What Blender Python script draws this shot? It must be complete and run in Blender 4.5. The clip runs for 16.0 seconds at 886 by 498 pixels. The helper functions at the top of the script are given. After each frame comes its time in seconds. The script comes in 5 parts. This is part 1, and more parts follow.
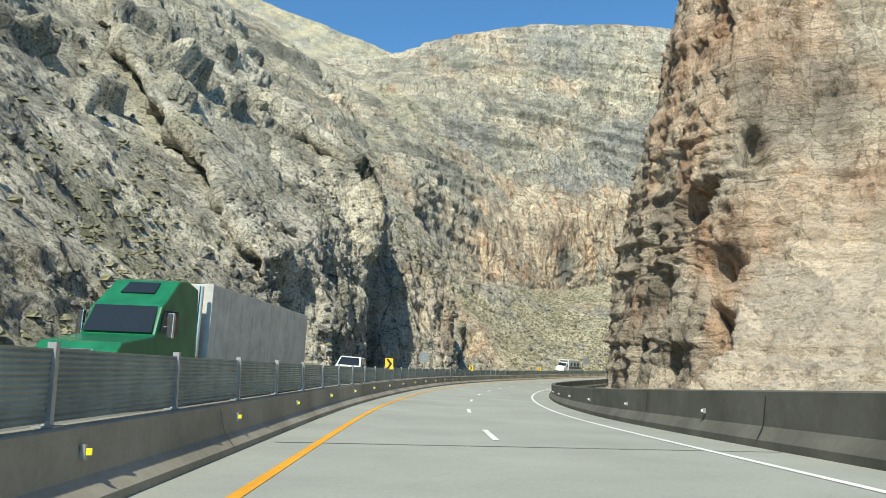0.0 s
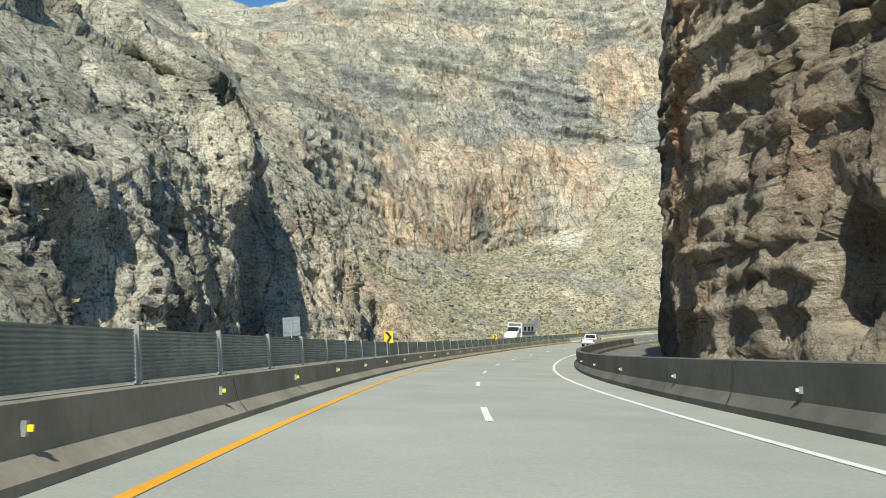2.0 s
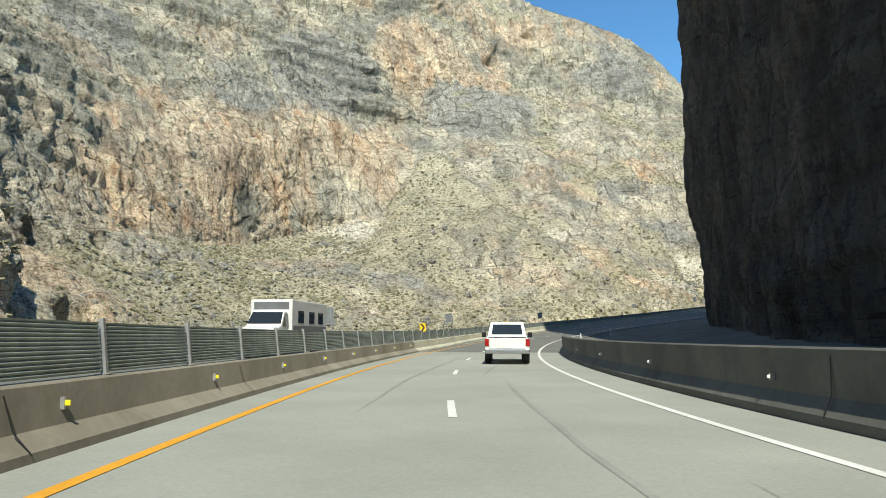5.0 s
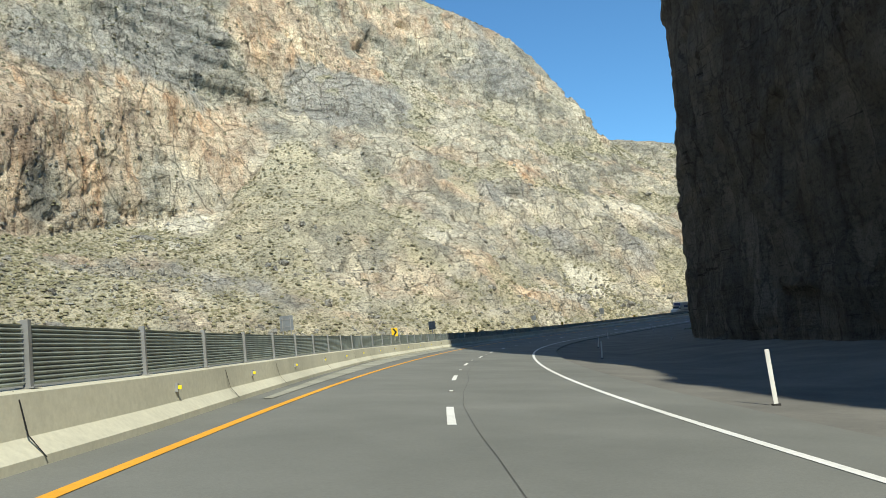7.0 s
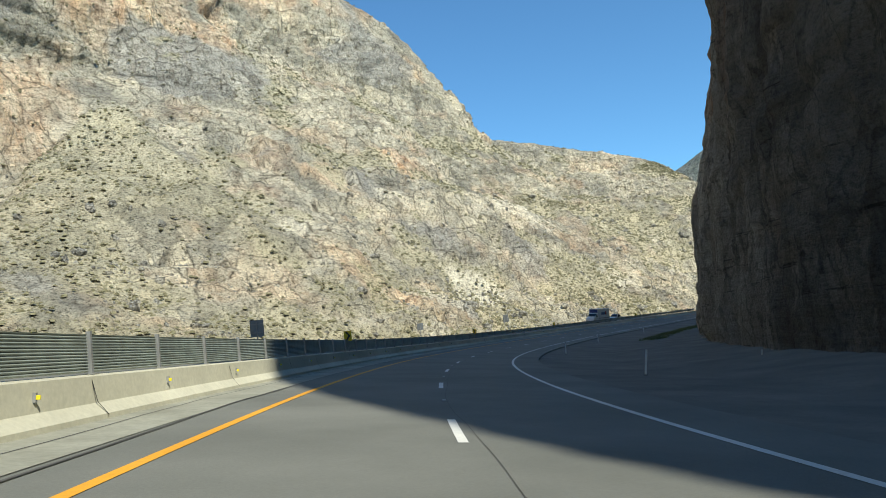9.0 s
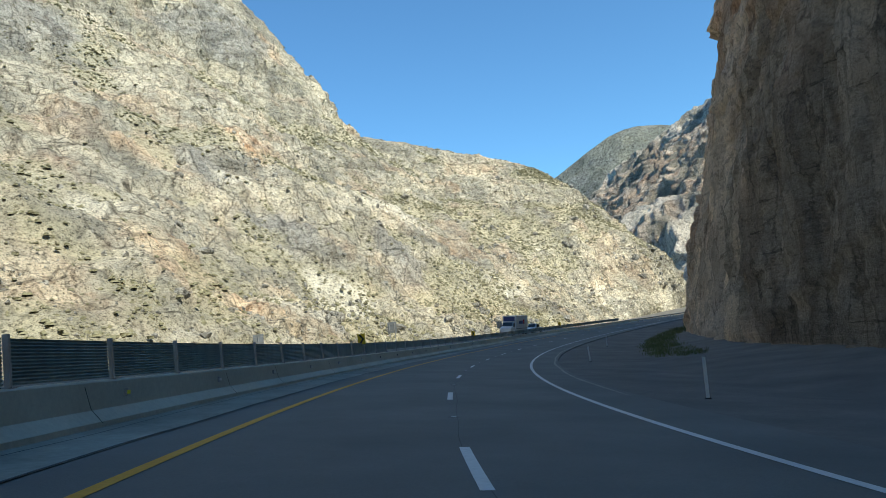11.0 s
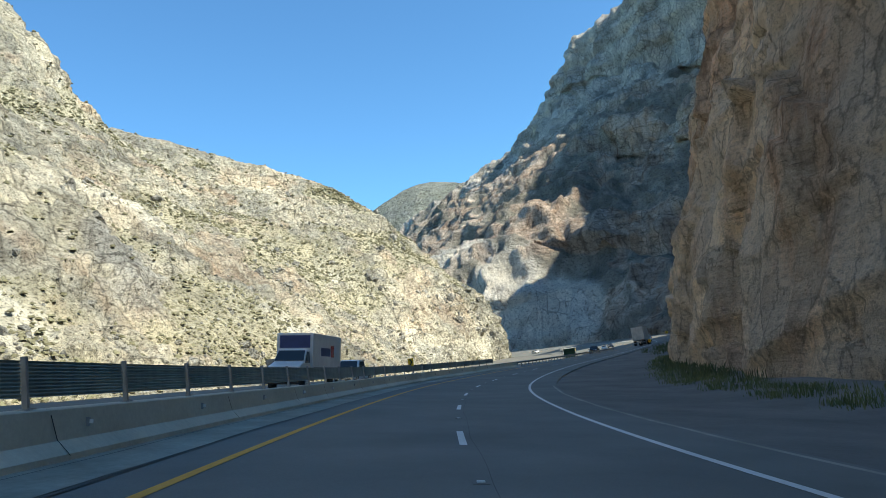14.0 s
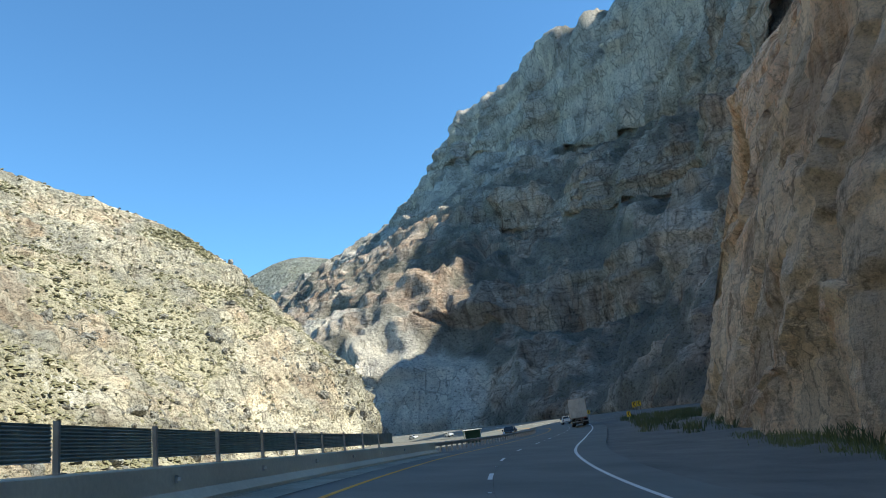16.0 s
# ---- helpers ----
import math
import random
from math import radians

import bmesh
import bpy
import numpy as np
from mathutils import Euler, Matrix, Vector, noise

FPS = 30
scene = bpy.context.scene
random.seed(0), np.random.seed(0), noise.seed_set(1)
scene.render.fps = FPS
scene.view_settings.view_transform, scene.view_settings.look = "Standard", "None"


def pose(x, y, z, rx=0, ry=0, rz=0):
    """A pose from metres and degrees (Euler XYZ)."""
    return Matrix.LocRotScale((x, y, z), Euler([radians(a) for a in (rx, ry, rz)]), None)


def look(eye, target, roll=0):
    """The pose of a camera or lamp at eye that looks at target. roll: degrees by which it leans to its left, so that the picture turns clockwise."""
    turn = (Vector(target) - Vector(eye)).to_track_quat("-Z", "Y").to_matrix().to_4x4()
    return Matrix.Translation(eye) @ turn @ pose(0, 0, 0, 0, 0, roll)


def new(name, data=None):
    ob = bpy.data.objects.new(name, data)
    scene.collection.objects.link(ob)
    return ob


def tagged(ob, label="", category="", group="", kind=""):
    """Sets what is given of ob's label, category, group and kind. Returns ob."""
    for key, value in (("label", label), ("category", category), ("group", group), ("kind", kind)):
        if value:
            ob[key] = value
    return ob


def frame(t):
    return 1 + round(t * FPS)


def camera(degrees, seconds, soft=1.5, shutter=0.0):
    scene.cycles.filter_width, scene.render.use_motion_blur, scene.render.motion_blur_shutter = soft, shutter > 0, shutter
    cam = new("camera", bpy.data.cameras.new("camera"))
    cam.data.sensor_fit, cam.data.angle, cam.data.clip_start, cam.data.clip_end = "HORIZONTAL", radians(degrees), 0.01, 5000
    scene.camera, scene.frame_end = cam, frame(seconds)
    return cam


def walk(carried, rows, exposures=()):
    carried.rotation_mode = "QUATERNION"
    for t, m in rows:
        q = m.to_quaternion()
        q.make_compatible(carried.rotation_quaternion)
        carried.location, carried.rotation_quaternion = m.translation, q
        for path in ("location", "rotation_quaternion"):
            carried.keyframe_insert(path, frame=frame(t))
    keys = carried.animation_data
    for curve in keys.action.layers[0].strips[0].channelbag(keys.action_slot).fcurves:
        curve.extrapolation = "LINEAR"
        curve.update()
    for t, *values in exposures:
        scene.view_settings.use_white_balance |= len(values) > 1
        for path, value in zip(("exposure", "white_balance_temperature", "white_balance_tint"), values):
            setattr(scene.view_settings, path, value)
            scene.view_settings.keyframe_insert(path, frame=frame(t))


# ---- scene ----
# the camera on the windscreen of a car that follows the left-hand lane
cam = camera(61.99, 16.0, 0.75)
ROWS = [
    (0.0, 0.00, -0.00, 1.25, 99.86, -0.08, -0.03),
    (0.5, -0.26, 12.79, 1.24, 99.51, 1.09, -0.74),
    (1.0, -0.11, 25.56, 1.24, 99.04, 2.38, -2.14),
    (1.5, 0.51, 38.30, 1.26, 98.53, 3.62, -4.18),
    (2.0, 1.62, 50.94, 1.30, 98.04, 4.61, -6.73),
    (2.5, 3.24, 63.50, 1.34, 97.70, 5.32, -9.54),
    (3.0, 5.31, 76.04, 1.38, 97.50, 5.76, -12.48),
    (3.5, 7.83, 88.51, 1.42, 97.41, 6.14, -15.37),
    (4.0, 10.91, 100.84, 1.46, 97.41, 6.38, -18.21),
    (6.5, 35.68, 160.72, 1.96, 97.39, 6.73, -31.82),
    (7.0, 42.31, 171.86, 2.05, 97.52, 6.70, -34.44),
    (7.5, 49.38, 182.68, 2.13, 97.57, 6.65, -37.05),
    (8.0, 56.88, 193.21, 2.21, 97.61, 6.69, -39.66),
    (8.5, 64.81, 203.50, 2.29, 97.55, 6.71, -42.41),
    (9.0, 73.18, 213.54, 2.36, 97.49, 6.89, -45.02),
    (11.5, 121.75, 258.60, 2.52, 97.80, 7.61, -58.70),
    (12.0, 132.93, 265.89, 2.53, 97.78, 7.64, -61.38),
    (12.5, 144.54, 272.64, 2.54, 97.88, 7.68, -64.08),
    (13.0, 156.47, 278.81, 2.58, 98.25, 7.57, -66.89),
    (13.5, 168.67, 284.39, 2.63, 98.93, 7.50, -69.75),
    (14.0, 181.15, 289.37, 2.70, 99.95, 7.41, -72.59),
    (14.5, 193.87, 293.77, 2.79, 101.17, 7.39, -75.31),
    (15.0, 206.78, 297.58, 2.90, 102.51, 7.22, -77.94),
    (15.5, 219.78, 300.86, 3.01, 103.89, 7.00, -80.47),
    (16.0, 232.77, 303.69, 3.13, 105.23, 6.82, -82.91),
]
EXPOSURES = [(0.0, 0.25), (9.0, 0.25), (11.5, 0.48), (16.0, 0.74)]
walk(cam, [(t, pose(x, y, z, rx, ry, rz)) for t, x, y, z, rx, ry, rz in ROWS], EXPOSURES)

# ---- daylight ----
SUN_AZ, SUN_EL = radians(11.5), radians(45.0)      # the light travels towards +y, a little to +x
world = bpy.data.worlds.new("sky")
scene.world = world
world.use_nodes = True
_n = world.node_tree.nodes
_sky = _n.new("ShaderNodeTexSky")
_sky.sky_type, _sky.sun_disc = "NISHITA", False
_sky.sun_elevation, _sky.sun_rotation = SUN_EL, math.pi + SUN_AZ
_sky.altitude, _sky.air_density, _sky.dust_density, _sky.ozone_density = 900, 1.0, 0.3, 1.2
_n["Background"].inputs["Strength"].default_value = 0.14
_tint = _n.new("ShaderNodeMix")
_tint.data_type, _tint.blend_type = "RGBA", "MULTIPLY"
_tint.inputs[0].default_value = 1.0
_tint.inputs[7].default_value = (0.54, 0.94, 1.12, 1)
world.node_tree.links.new(_sky.outputs["Color"], _tint.inputs[6])
world.node_tree.links.new(_tint.outputs[2], _n["Background"].inputs["Color"])
_sun = bpy.data.lights.new("sun", "SUN")
_sun.energy, _sun.angle, _sun.color = 5.0, radians(0.53), (1.0, 0.96, 0.79)
sun = new("sun", _sun)
sun.matrix_world = look((0, 0, 400), (0 + math.sin(SUN_AZ) * math.cos(SUN_EL), math.cos(SUN_AZ) * math.cos(SUN_EL), 400 - math.sin(SUN_EL)))


# ---- noise and meshes ----
_PERM = np.random.RandomState(7).permutation(4096)
_GRAD = np.random.RandomState(8).normal(size=(4096, 3))
_GRAD /= np.linalg.norm(_GRAD, axis=1)[:, None]


def perlin(p):
    """Gradient noise of points (n, 3), about -0.7 to 0.7."""
    c = np.floor(p).astype(np.int64)
    q = p - c
    s = q * q * q * (q * (q * 6 - 15) + 10)
    total = np.zeros(len(p))
    for i in (0, 1):
        for j in (0, 1):
            for k in (0, 1):
                h = _PERM[(_PERM[(_PERM[(c[:, 0] + i) & 4095] + c[:, 1] + j) & 4095] + c[:, 2] + k) & 4095]
                g = _GRAD[h]
                w = (s[:, 0] if i else 1 - s[:, 0]) * (s[:, 1] if j else 1 - s[:, 1]) * (s[:, 2] if k else 1 - s[:, 2])
                total += w * ((q[:, 0] - i) * g[:, 0] + (q[:, 1] - j) * g[:, 1] + (q[:, 2] - k) * g[:, 2])
    return total


def fbm(p, octaves=4, gain=0.5):
    total, a = np.zeros(len(p)), 1.0
    for o in range(octaves):
        total += a * perlin(p * 2.0 ** o + 17.3 * o)
        a *= gain
    return total


def ridged(p, octaves=4, gain=0.5):
    total, a = np.zeros(len(p)), 1.0
    for o in range(octaves):
        total += a * (0.5 - np.abs(perlin(p * 2.0 ** o + 9.1 * o)) * 2)
        a *= gain
    return total


def catmull(keys, u):
    """Smooth values at u (0 to 1) through rows of keys."""
    keys = np.asarray(keys, float)
    n = len(keys) - 1
    x = np.clip(np.asarray(u) * n, 0, n - 1e-6)
    i = x.astype(int)
    s = (x - i).reshape(-1, *([1] * (keys.ndim - 1)))
    a, b, c, d = (keys[np.clip(i + o, 0, n)] for o in (-1, 0, 1, 2))
    return 0.5 * (2 * b + (c - a) * s + (2 * a - 5 * b + 4 * c - d) * s ** 2 + (3 * b - a - 3 * c + d) * s ** 3)


def smooth(x, lo, hi):
    s = np.clip((x - lo) / (hi - lo), 0, 1)
    return s * s * (3 - 2 * s)


def mesh_object(name, verts, faces, material, smooth_faces=True):
    me = bpy.data.meshes.new(name)
    me.from_pydata([tuple(v) for v in verts], [], faces)
    me.materials.append(material)
    if smooth_faces:
        me.polygons.foreach_set("use_smooth", [True] * len(me.polygons))
    me.update()
    return new(name, me)


def grid_object(name, pts, material, smooth_faces=True):
    """A sheet from points (rows, columns, 3)."""
    nu, nv = pts.shape[:2]
    me = bpy.data.meshes.new(name)
    me.vertices.add(nu * nv)
    me.vertices.foreach_set("co", np.ascontiguousarray(pts, dtype=np.float32).ravel())
    a = (np.arange(nu - 1)[:, None] * nv + np.arange(nv - 1)).ravel()
    quads = np.stack([a, a + nv, a + nv + 1, a + 1], 1).astype(np.int32)
    me.loops.add(quads.size)
    me.loops.foreach_set("vertex_index", quads.ravel())
    me.polygons.add(len(quads))
    me.polygons.foreach_set("loop_start", np.arange(0, quads.size, 4, dtype=np.int32))
    me.polygons.foreach_set("use_smooth", np.full(len(quads), smooth_faces))
    me.materials.append(material)
    me.update(calc_edges=True)
    me.validate()
    return new(name, me)


def part(name, bm, material, parent, label=""):
    me = bpy.data.meshes.new(name)
    bm.to_mesh(me)
    bm.free()
    me.materials.append(material)
    ob = new(name, me)
    ob.parent = parent
    return tagged(ob, label)


# ---- materials ----
class Mat:
    """A principled material with short helpers for its nodes."""

    def __init__(self, name, rough=0.9, metal=0.0, coord="Object"):
        self.m = bpy.data.materials.new(name)
        self.m.use_nodes = True
        self.t = self.m.node_tree
        self.b = self.t.nodes["Principled BSDF"]
        self.b.inputs["Roughness"].default_value = rough
        self.b.inputs["Metallic"].default_value = metal
        self.b.inputs["Specular IOR Level"].default_value = 0.3
        c = self.t.nodes.new("ShaderNodeTexCoord")
        self.co = c.outputs[coord]

    def link(self, a, b):
        self.t.links.new(a, b)

    def mapped(self, scale=(1, 1, 1), turn=(0, 0, 0)):
        n = self.t.nodes.new("ShaderNodeMapping")
        n.inputs["Scale"].default_value = scale
        n.inputs["Rotation"].default_value = [radians(a) for a in turn]
        self.link(self.co, n.inputs["Vector"])
        return n.outputs[0]

    def noise(self, scale, detail=4, rough=0.55, vector=None, distort=0.0):
        n = self.t.nodes.new("ShaderNodeTexNoise")
        n.inputs["Scale"].default_value, n.inputs["Detail"].default_value = scale, detail
        n.inputs["Roughness"].default_value, n.inputs["Distortion"].default_value = rough, distort
        self.link(vector or self.co, n.inputs["Vector"])
        return n.outputs["Fac"]

    def voronoi(self, scale, vector=None, feature="F1", out="Distance"):
        n = self.t.nodes.new("ShaderNodeTexVoronoi")
        n.feature = feature
        n.inputs["Scale"].default_value = scale
        self.link(vector or self.co, n.inputs["Vector"])
        return n.outputs[out]

    def ramp(self, fac, stops):
        n = self.t.nodes.new("ShaderNodeValToRGB")
        e = n.color_ramp.elements
        while len(e) < len(stops):
            e.new(0.5)
        for k, (pos, col) in zip(e, stops):
            k.position = pos
            k.color = (*col, 1) if isinstance(col, tuple) else (col, col, col, 1)
        self.link(fac, n.inputs["Fac"])
        return n.outputs["Color"]

    def mix(self, a, b, fac, mode="MIX"):
        n = self.t.nodes.new("ShaderNodeMix")
        n.data_type, n.blend_type = "RGBA", mode
        for v, s in ((fac, n.inputs[0]), (a, n.inputs[6]), (b, n.inputs[7])):
            if hasattr(v, "links"):
                self.link(v, s)
            elif isinstance(v, tuple):
                s.default_value = (*v, 1)
            else:
                s.default_value = v
        return n.outputs[2]

    def math(self, op, a, b=0.0):
        n = self.t.nodes.new("ShaderNodeMath")
        n.operation = op
        for v, s in ((a, n.inputs[0]), (b, n.inputs[1])):
            if hasattr(v, "links"):
                self.link(v, s)
            else:
                s.default_value = v
        return n.outputs[0]

    def color(self, c):
        if isinstance(c, tuple):
            self.b.inputs["Base Color"].default_value = (*c, 1)
        else:
            self.link(c, self.b.inputs["Base Color"])
        return self

    def bump(self, height, strength=0.5, distance=0.1):
        n = self.t.nodes.new("ShaderNodeBump")
        n.inputs["Strength"].default_value, n.inputs["Distance"].default_value = strength, distance
        self.link(height, n.inputs["Height"])
        self.link(n.outputs[0], self.b.inputs["Normal"])
        return self


def rock_material(name, patches, warm, soil, pale, slab, stain=0.5, tilt=(8, -6, 0), k=1.0, bed=0.7, relief=1.0, grain=1.0, speckle=1.0, net=1.0):
    """Limestone: patches of grey and tan, thin beds, rust and varnish that run down; the sheet's tone gives warm cliff, talus, pale scars and grey slabs."""
    m = Mat(name, 0.95)
    m.b.inputs["Specular IOR Level"].default_value = 0.12
    t = m.t.nodes.new("ShaderNodeAttribute")
    t.attribute_name = "tone"
    sep = m.t.nodes.new("ShaderNodeSeparateColor")
    m.link(t.outputs["Color"], sep.inputs[0])
    bare = m.math("SUBTRACT", 1.0, sep.outputs[1])
    big = m.noise(0.035 * k, 6, 0.6, None, 0.6)
    mid = m.noise(0.13 * k, 6, 0.65)
    fine = m.noise(0.8 * k, 7, 0.7)
    grit = m.noise(3.0 * k, 4, 0.75)
    strata = m.noise(0.5 * k, 5, 0.65, m.mapped((0.10, 0.10, 1.8), tilt))
    streak = m.noise(0.35 * k, 6, 0.65, m.mapped((1.0, 1.0, 0.06)))
    blend = m.math("ADD", m.math("MULTIPLY", big, 0.65), m.math("MULTIPLY", mid, 0.35))
    g = m.ramp(blend, list(zip((0.40, 0.47, 0.54, 0.61), patches)))
    w = m.ramp(m.math("ADD", m.math("MULTIPLY", blend, 0.5), m.math("MULTIPLY", streak, 0.5)), list(zip((0.40, 0.49, 0.57), warm)))
    o = m.ramp(mid, [(0.3, soil[0]), (0.7, soil[1])])
    base = m.mix(g, w, sep.outputs[0])
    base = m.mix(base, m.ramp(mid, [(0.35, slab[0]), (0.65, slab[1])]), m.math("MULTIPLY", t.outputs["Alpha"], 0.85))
    base = m.mix(base, m.ramp(streak, [(0.34, (0.50, 0.44, 0.40)), (0.47, (1.03, 1.03, 1.03))]), m.math("MULTIPLY", bare, stain), "MULTIPLY")
    rust = m.noise(0.16 * k, 6, 0.7, m.mapped((1.0, 1.0, 0.10)))
    base = m.mix(base, m.ramp(rust, [(0.52, (1, 1, 1)), (0.60, (1.0, 0.80, 0.66))]), m.math("MULTIPLY", sep.outputs[0], 0.7), "MULTIPLY")
    base = m.mix(base, m.ramp(strata, [(0.38, 0.66), (0.46, 1.0), (0.70, 1.12)]), m.math("MULTIPLY", m.math("ADD", m.math("MULTIPLY", bare, 0.75), 0.25), bed), "MULTIPLY")
    # dark bed lines imitate the shadows under ledges
    seam = m.noise(0.42 * k, 6, 0.72, m.mapped((0.13, 0.13, 2.0), tilt))
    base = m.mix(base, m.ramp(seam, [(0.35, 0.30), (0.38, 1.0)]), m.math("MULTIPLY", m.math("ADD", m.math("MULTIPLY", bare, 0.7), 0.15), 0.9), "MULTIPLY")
    talus = m.mix(o, (0.17, 0.165, 0.105), m.ramp(m.noise(0.55 * k, 4, 0.7), [(0.56, 0.0), (0.66, 1.0)]))
    base = m.mix(base, talus, m.math("MULTIPLY", sep.outputs[1], 0.75))
    base = m.mix(base, pale, m.math("MULTIPLY", sep.outputs[2], 0.85))
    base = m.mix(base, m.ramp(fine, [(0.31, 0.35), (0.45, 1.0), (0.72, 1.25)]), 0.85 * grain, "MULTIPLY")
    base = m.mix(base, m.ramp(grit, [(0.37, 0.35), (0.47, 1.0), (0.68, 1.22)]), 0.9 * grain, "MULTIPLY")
    # dark specks stand in for small shadows, cracks and bushes
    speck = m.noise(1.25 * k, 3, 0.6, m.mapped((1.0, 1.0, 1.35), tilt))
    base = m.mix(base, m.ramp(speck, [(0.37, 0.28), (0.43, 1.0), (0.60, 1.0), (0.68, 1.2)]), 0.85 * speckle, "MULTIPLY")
    warp = m.t.nodes.new("ShaderNodeMix")
    warp.data_type, warp.blend_type = "RGBA", "ADD"
    warp.inputs[0].default_value = 2.0
    m.link(m.mapped((1, 1, 0.35)), warp.inputs[6])
    m.link(fine.node.outputs["Color"], warp.inputs[7])
    crack = m.voronoi(0.30 * k, warp.outputs[2], "DISTANCE_TO_EDGE")
    chip = m.voronoi(0.30 * k, warp.outputs[2], "F1", "Color")
    wide = m.t.nodes.new("ShaderNodeMix")
    wide.data_type, wide.blend_type = "RGBA", "ADD"
    wide.inputs[0].default_value = 14.0 / k
    m.link(m.mapped((1, 1, 0.6), (tilt[0] * 2, tilt[1] * 2, 20)), wide.inputs[6])
    m.link(mid.node.outputs["Color"], wide.inputs[7])
    rift = m.voronoi(0.085 * k, wide.outputs[2], "DISTANCE_TO_EDGE")
    slabs = m.voronoi(0.085 * k, wide.outputs[2], "F1", "Color")
    # dark crack and rift lines, with the shade of the creases in their colour
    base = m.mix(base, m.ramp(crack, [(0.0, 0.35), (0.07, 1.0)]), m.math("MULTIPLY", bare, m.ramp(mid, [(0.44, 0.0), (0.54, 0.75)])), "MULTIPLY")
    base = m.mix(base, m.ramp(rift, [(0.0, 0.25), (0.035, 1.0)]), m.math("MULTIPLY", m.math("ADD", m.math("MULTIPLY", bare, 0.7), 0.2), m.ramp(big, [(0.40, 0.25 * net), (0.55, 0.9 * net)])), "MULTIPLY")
    base = m.mix(base, m.ramp(chip, [(0.1, 0.82), (0.9, 1.16)]), 0.8, "MULTIPLY")
    base = m.mix(base, m.ramp(slabs, [(0.15, (0.78, 0.79, 0.80)), (0.5, (1.0, 1.0, 1.0)), (0.85, (1.10, 1.08, 1.04))]), 0.9, "MULTIPLY")
    m.color(base)
    h = m.math("ADD", m.math("MULTIPLY", fine, 1.5), m.math("ADD", m.math("MULTIPLY", strata, 0.8), m.math("MULTIPLY", grit, 0.35)))
    return m.bump(h, 1.0, 1.1 * relief / k).m


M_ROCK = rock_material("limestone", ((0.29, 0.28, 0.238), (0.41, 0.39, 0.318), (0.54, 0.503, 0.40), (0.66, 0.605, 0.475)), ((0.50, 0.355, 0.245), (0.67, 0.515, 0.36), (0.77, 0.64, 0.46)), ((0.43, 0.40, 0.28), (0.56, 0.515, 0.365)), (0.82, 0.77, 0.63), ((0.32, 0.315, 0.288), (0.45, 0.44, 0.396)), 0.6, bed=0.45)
# the slab pair carries the cliff's shade: a near-black grey
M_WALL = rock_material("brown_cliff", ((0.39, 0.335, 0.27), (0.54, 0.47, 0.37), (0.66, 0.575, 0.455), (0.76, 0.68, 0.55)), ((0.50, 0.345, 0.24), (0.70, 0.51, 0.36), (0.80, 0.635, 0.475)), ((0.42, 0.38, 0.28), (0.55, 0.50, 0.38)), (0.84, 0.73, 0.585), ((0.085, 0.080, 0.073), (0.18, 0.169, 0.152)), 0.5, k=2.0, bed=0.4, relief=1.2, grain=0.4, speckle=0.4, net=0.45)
# limestone copy for the shaded side: darker scree and bands stand in for shadow
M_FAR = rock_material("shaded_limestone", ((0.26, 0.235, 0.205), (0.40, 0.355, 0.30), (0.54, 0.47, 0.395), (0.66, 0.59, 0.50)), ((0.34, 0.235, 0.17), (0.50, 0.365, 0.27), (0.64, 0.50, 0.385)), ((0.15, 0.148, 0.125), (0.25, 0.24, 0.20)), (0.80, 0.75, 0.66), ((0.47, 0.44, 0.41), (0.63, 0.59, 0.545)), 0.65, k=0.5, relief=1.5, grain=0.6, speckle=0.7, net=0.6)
# greyer copy of the limestone; the grey stands in for distance haze
M_PEAK = rock_material("distant_limestone", ((0.20, 0.21, 0.19), (0.27, 0.28, 0.25), (0.34, 0.345, 0.31), (0.42, 0.42, 0.38)), ((0.26, 0.26, 0.23), (0.33, 0.33, 0.29), (0.40, 0.39, 0.34)), ((0.19, 0.20, 0.165), (0.27, 0.28, 0.235)), (0.5, 0.5, 0.46), ((0.24, 0.25, 0.24), (0.32, 0.33, 0.32)), 0.3, k=0.15)


def surface(name, a, b, rough=0.9, grain=12.0, bump=0.3, dist=0.01, blotch=0.25):
    m = Mat(name, rough)
    m.color(m.mix(m.ramp(m.noise(blotch, 5, 0.6), [(0.3, a), (0.7, b)]), m.ramp(m.noise(grain, 5, 0.7), [(0.25, 0.75), (0.75, 1.15)]), 0.6, "MULTIPLY"))
    return m.bump(m.noise(grain * 2, 4, 0.7), bump, dist).m


M_ASPHALT = surface("worn_asphalt", (0.13, 0.135, 0.122), (0.19, 0.194, 0.176), 0.85, 25)
M_DECK = surface("concrete_deck", (0.28, 0.29, 0.255), (0.36, 0.37, 0.325), 0.85, 18)
M_BARRIER = surface("barrier_concrete", (0.42, 0.41, 0.33), (0.60, 0.585, 0.47), 0.9, 9)
# brown weathered tone, made darker still for the barrier's unlit face
M_DECKBAR = surface("bridge_barrier_concrete", (0.19, 0.172, 0.135), (0.33, 0.305, 0.245), 0.9, 8, 0.3, 0.01, 0.45)
M_PARAPET = surface("dark_parapet_concrete", (0.085, 0.085, 0.075), (0.165, 0.165, 0.143), 0.9, 7, 0.3, 0.01, 0.5)
M_GRAVEL = surface("gravel_ground", (0.115, 0.113, 0.103), (0.20, 0.194, 0.172), 0.95, 6, 0.6, 0.04)
M_WHITE = surface("white_road_paint", (0.62, 0.62, 0.58), (0.78, 0.78, 0.75), 0.7, 10)
M_PAINT = M_WHITE
M_YELLOW = surface("yellow_road_paint", (0.66, 0.30, 0.02), (0.78, 0.38, 0.035), 0.7, 10)

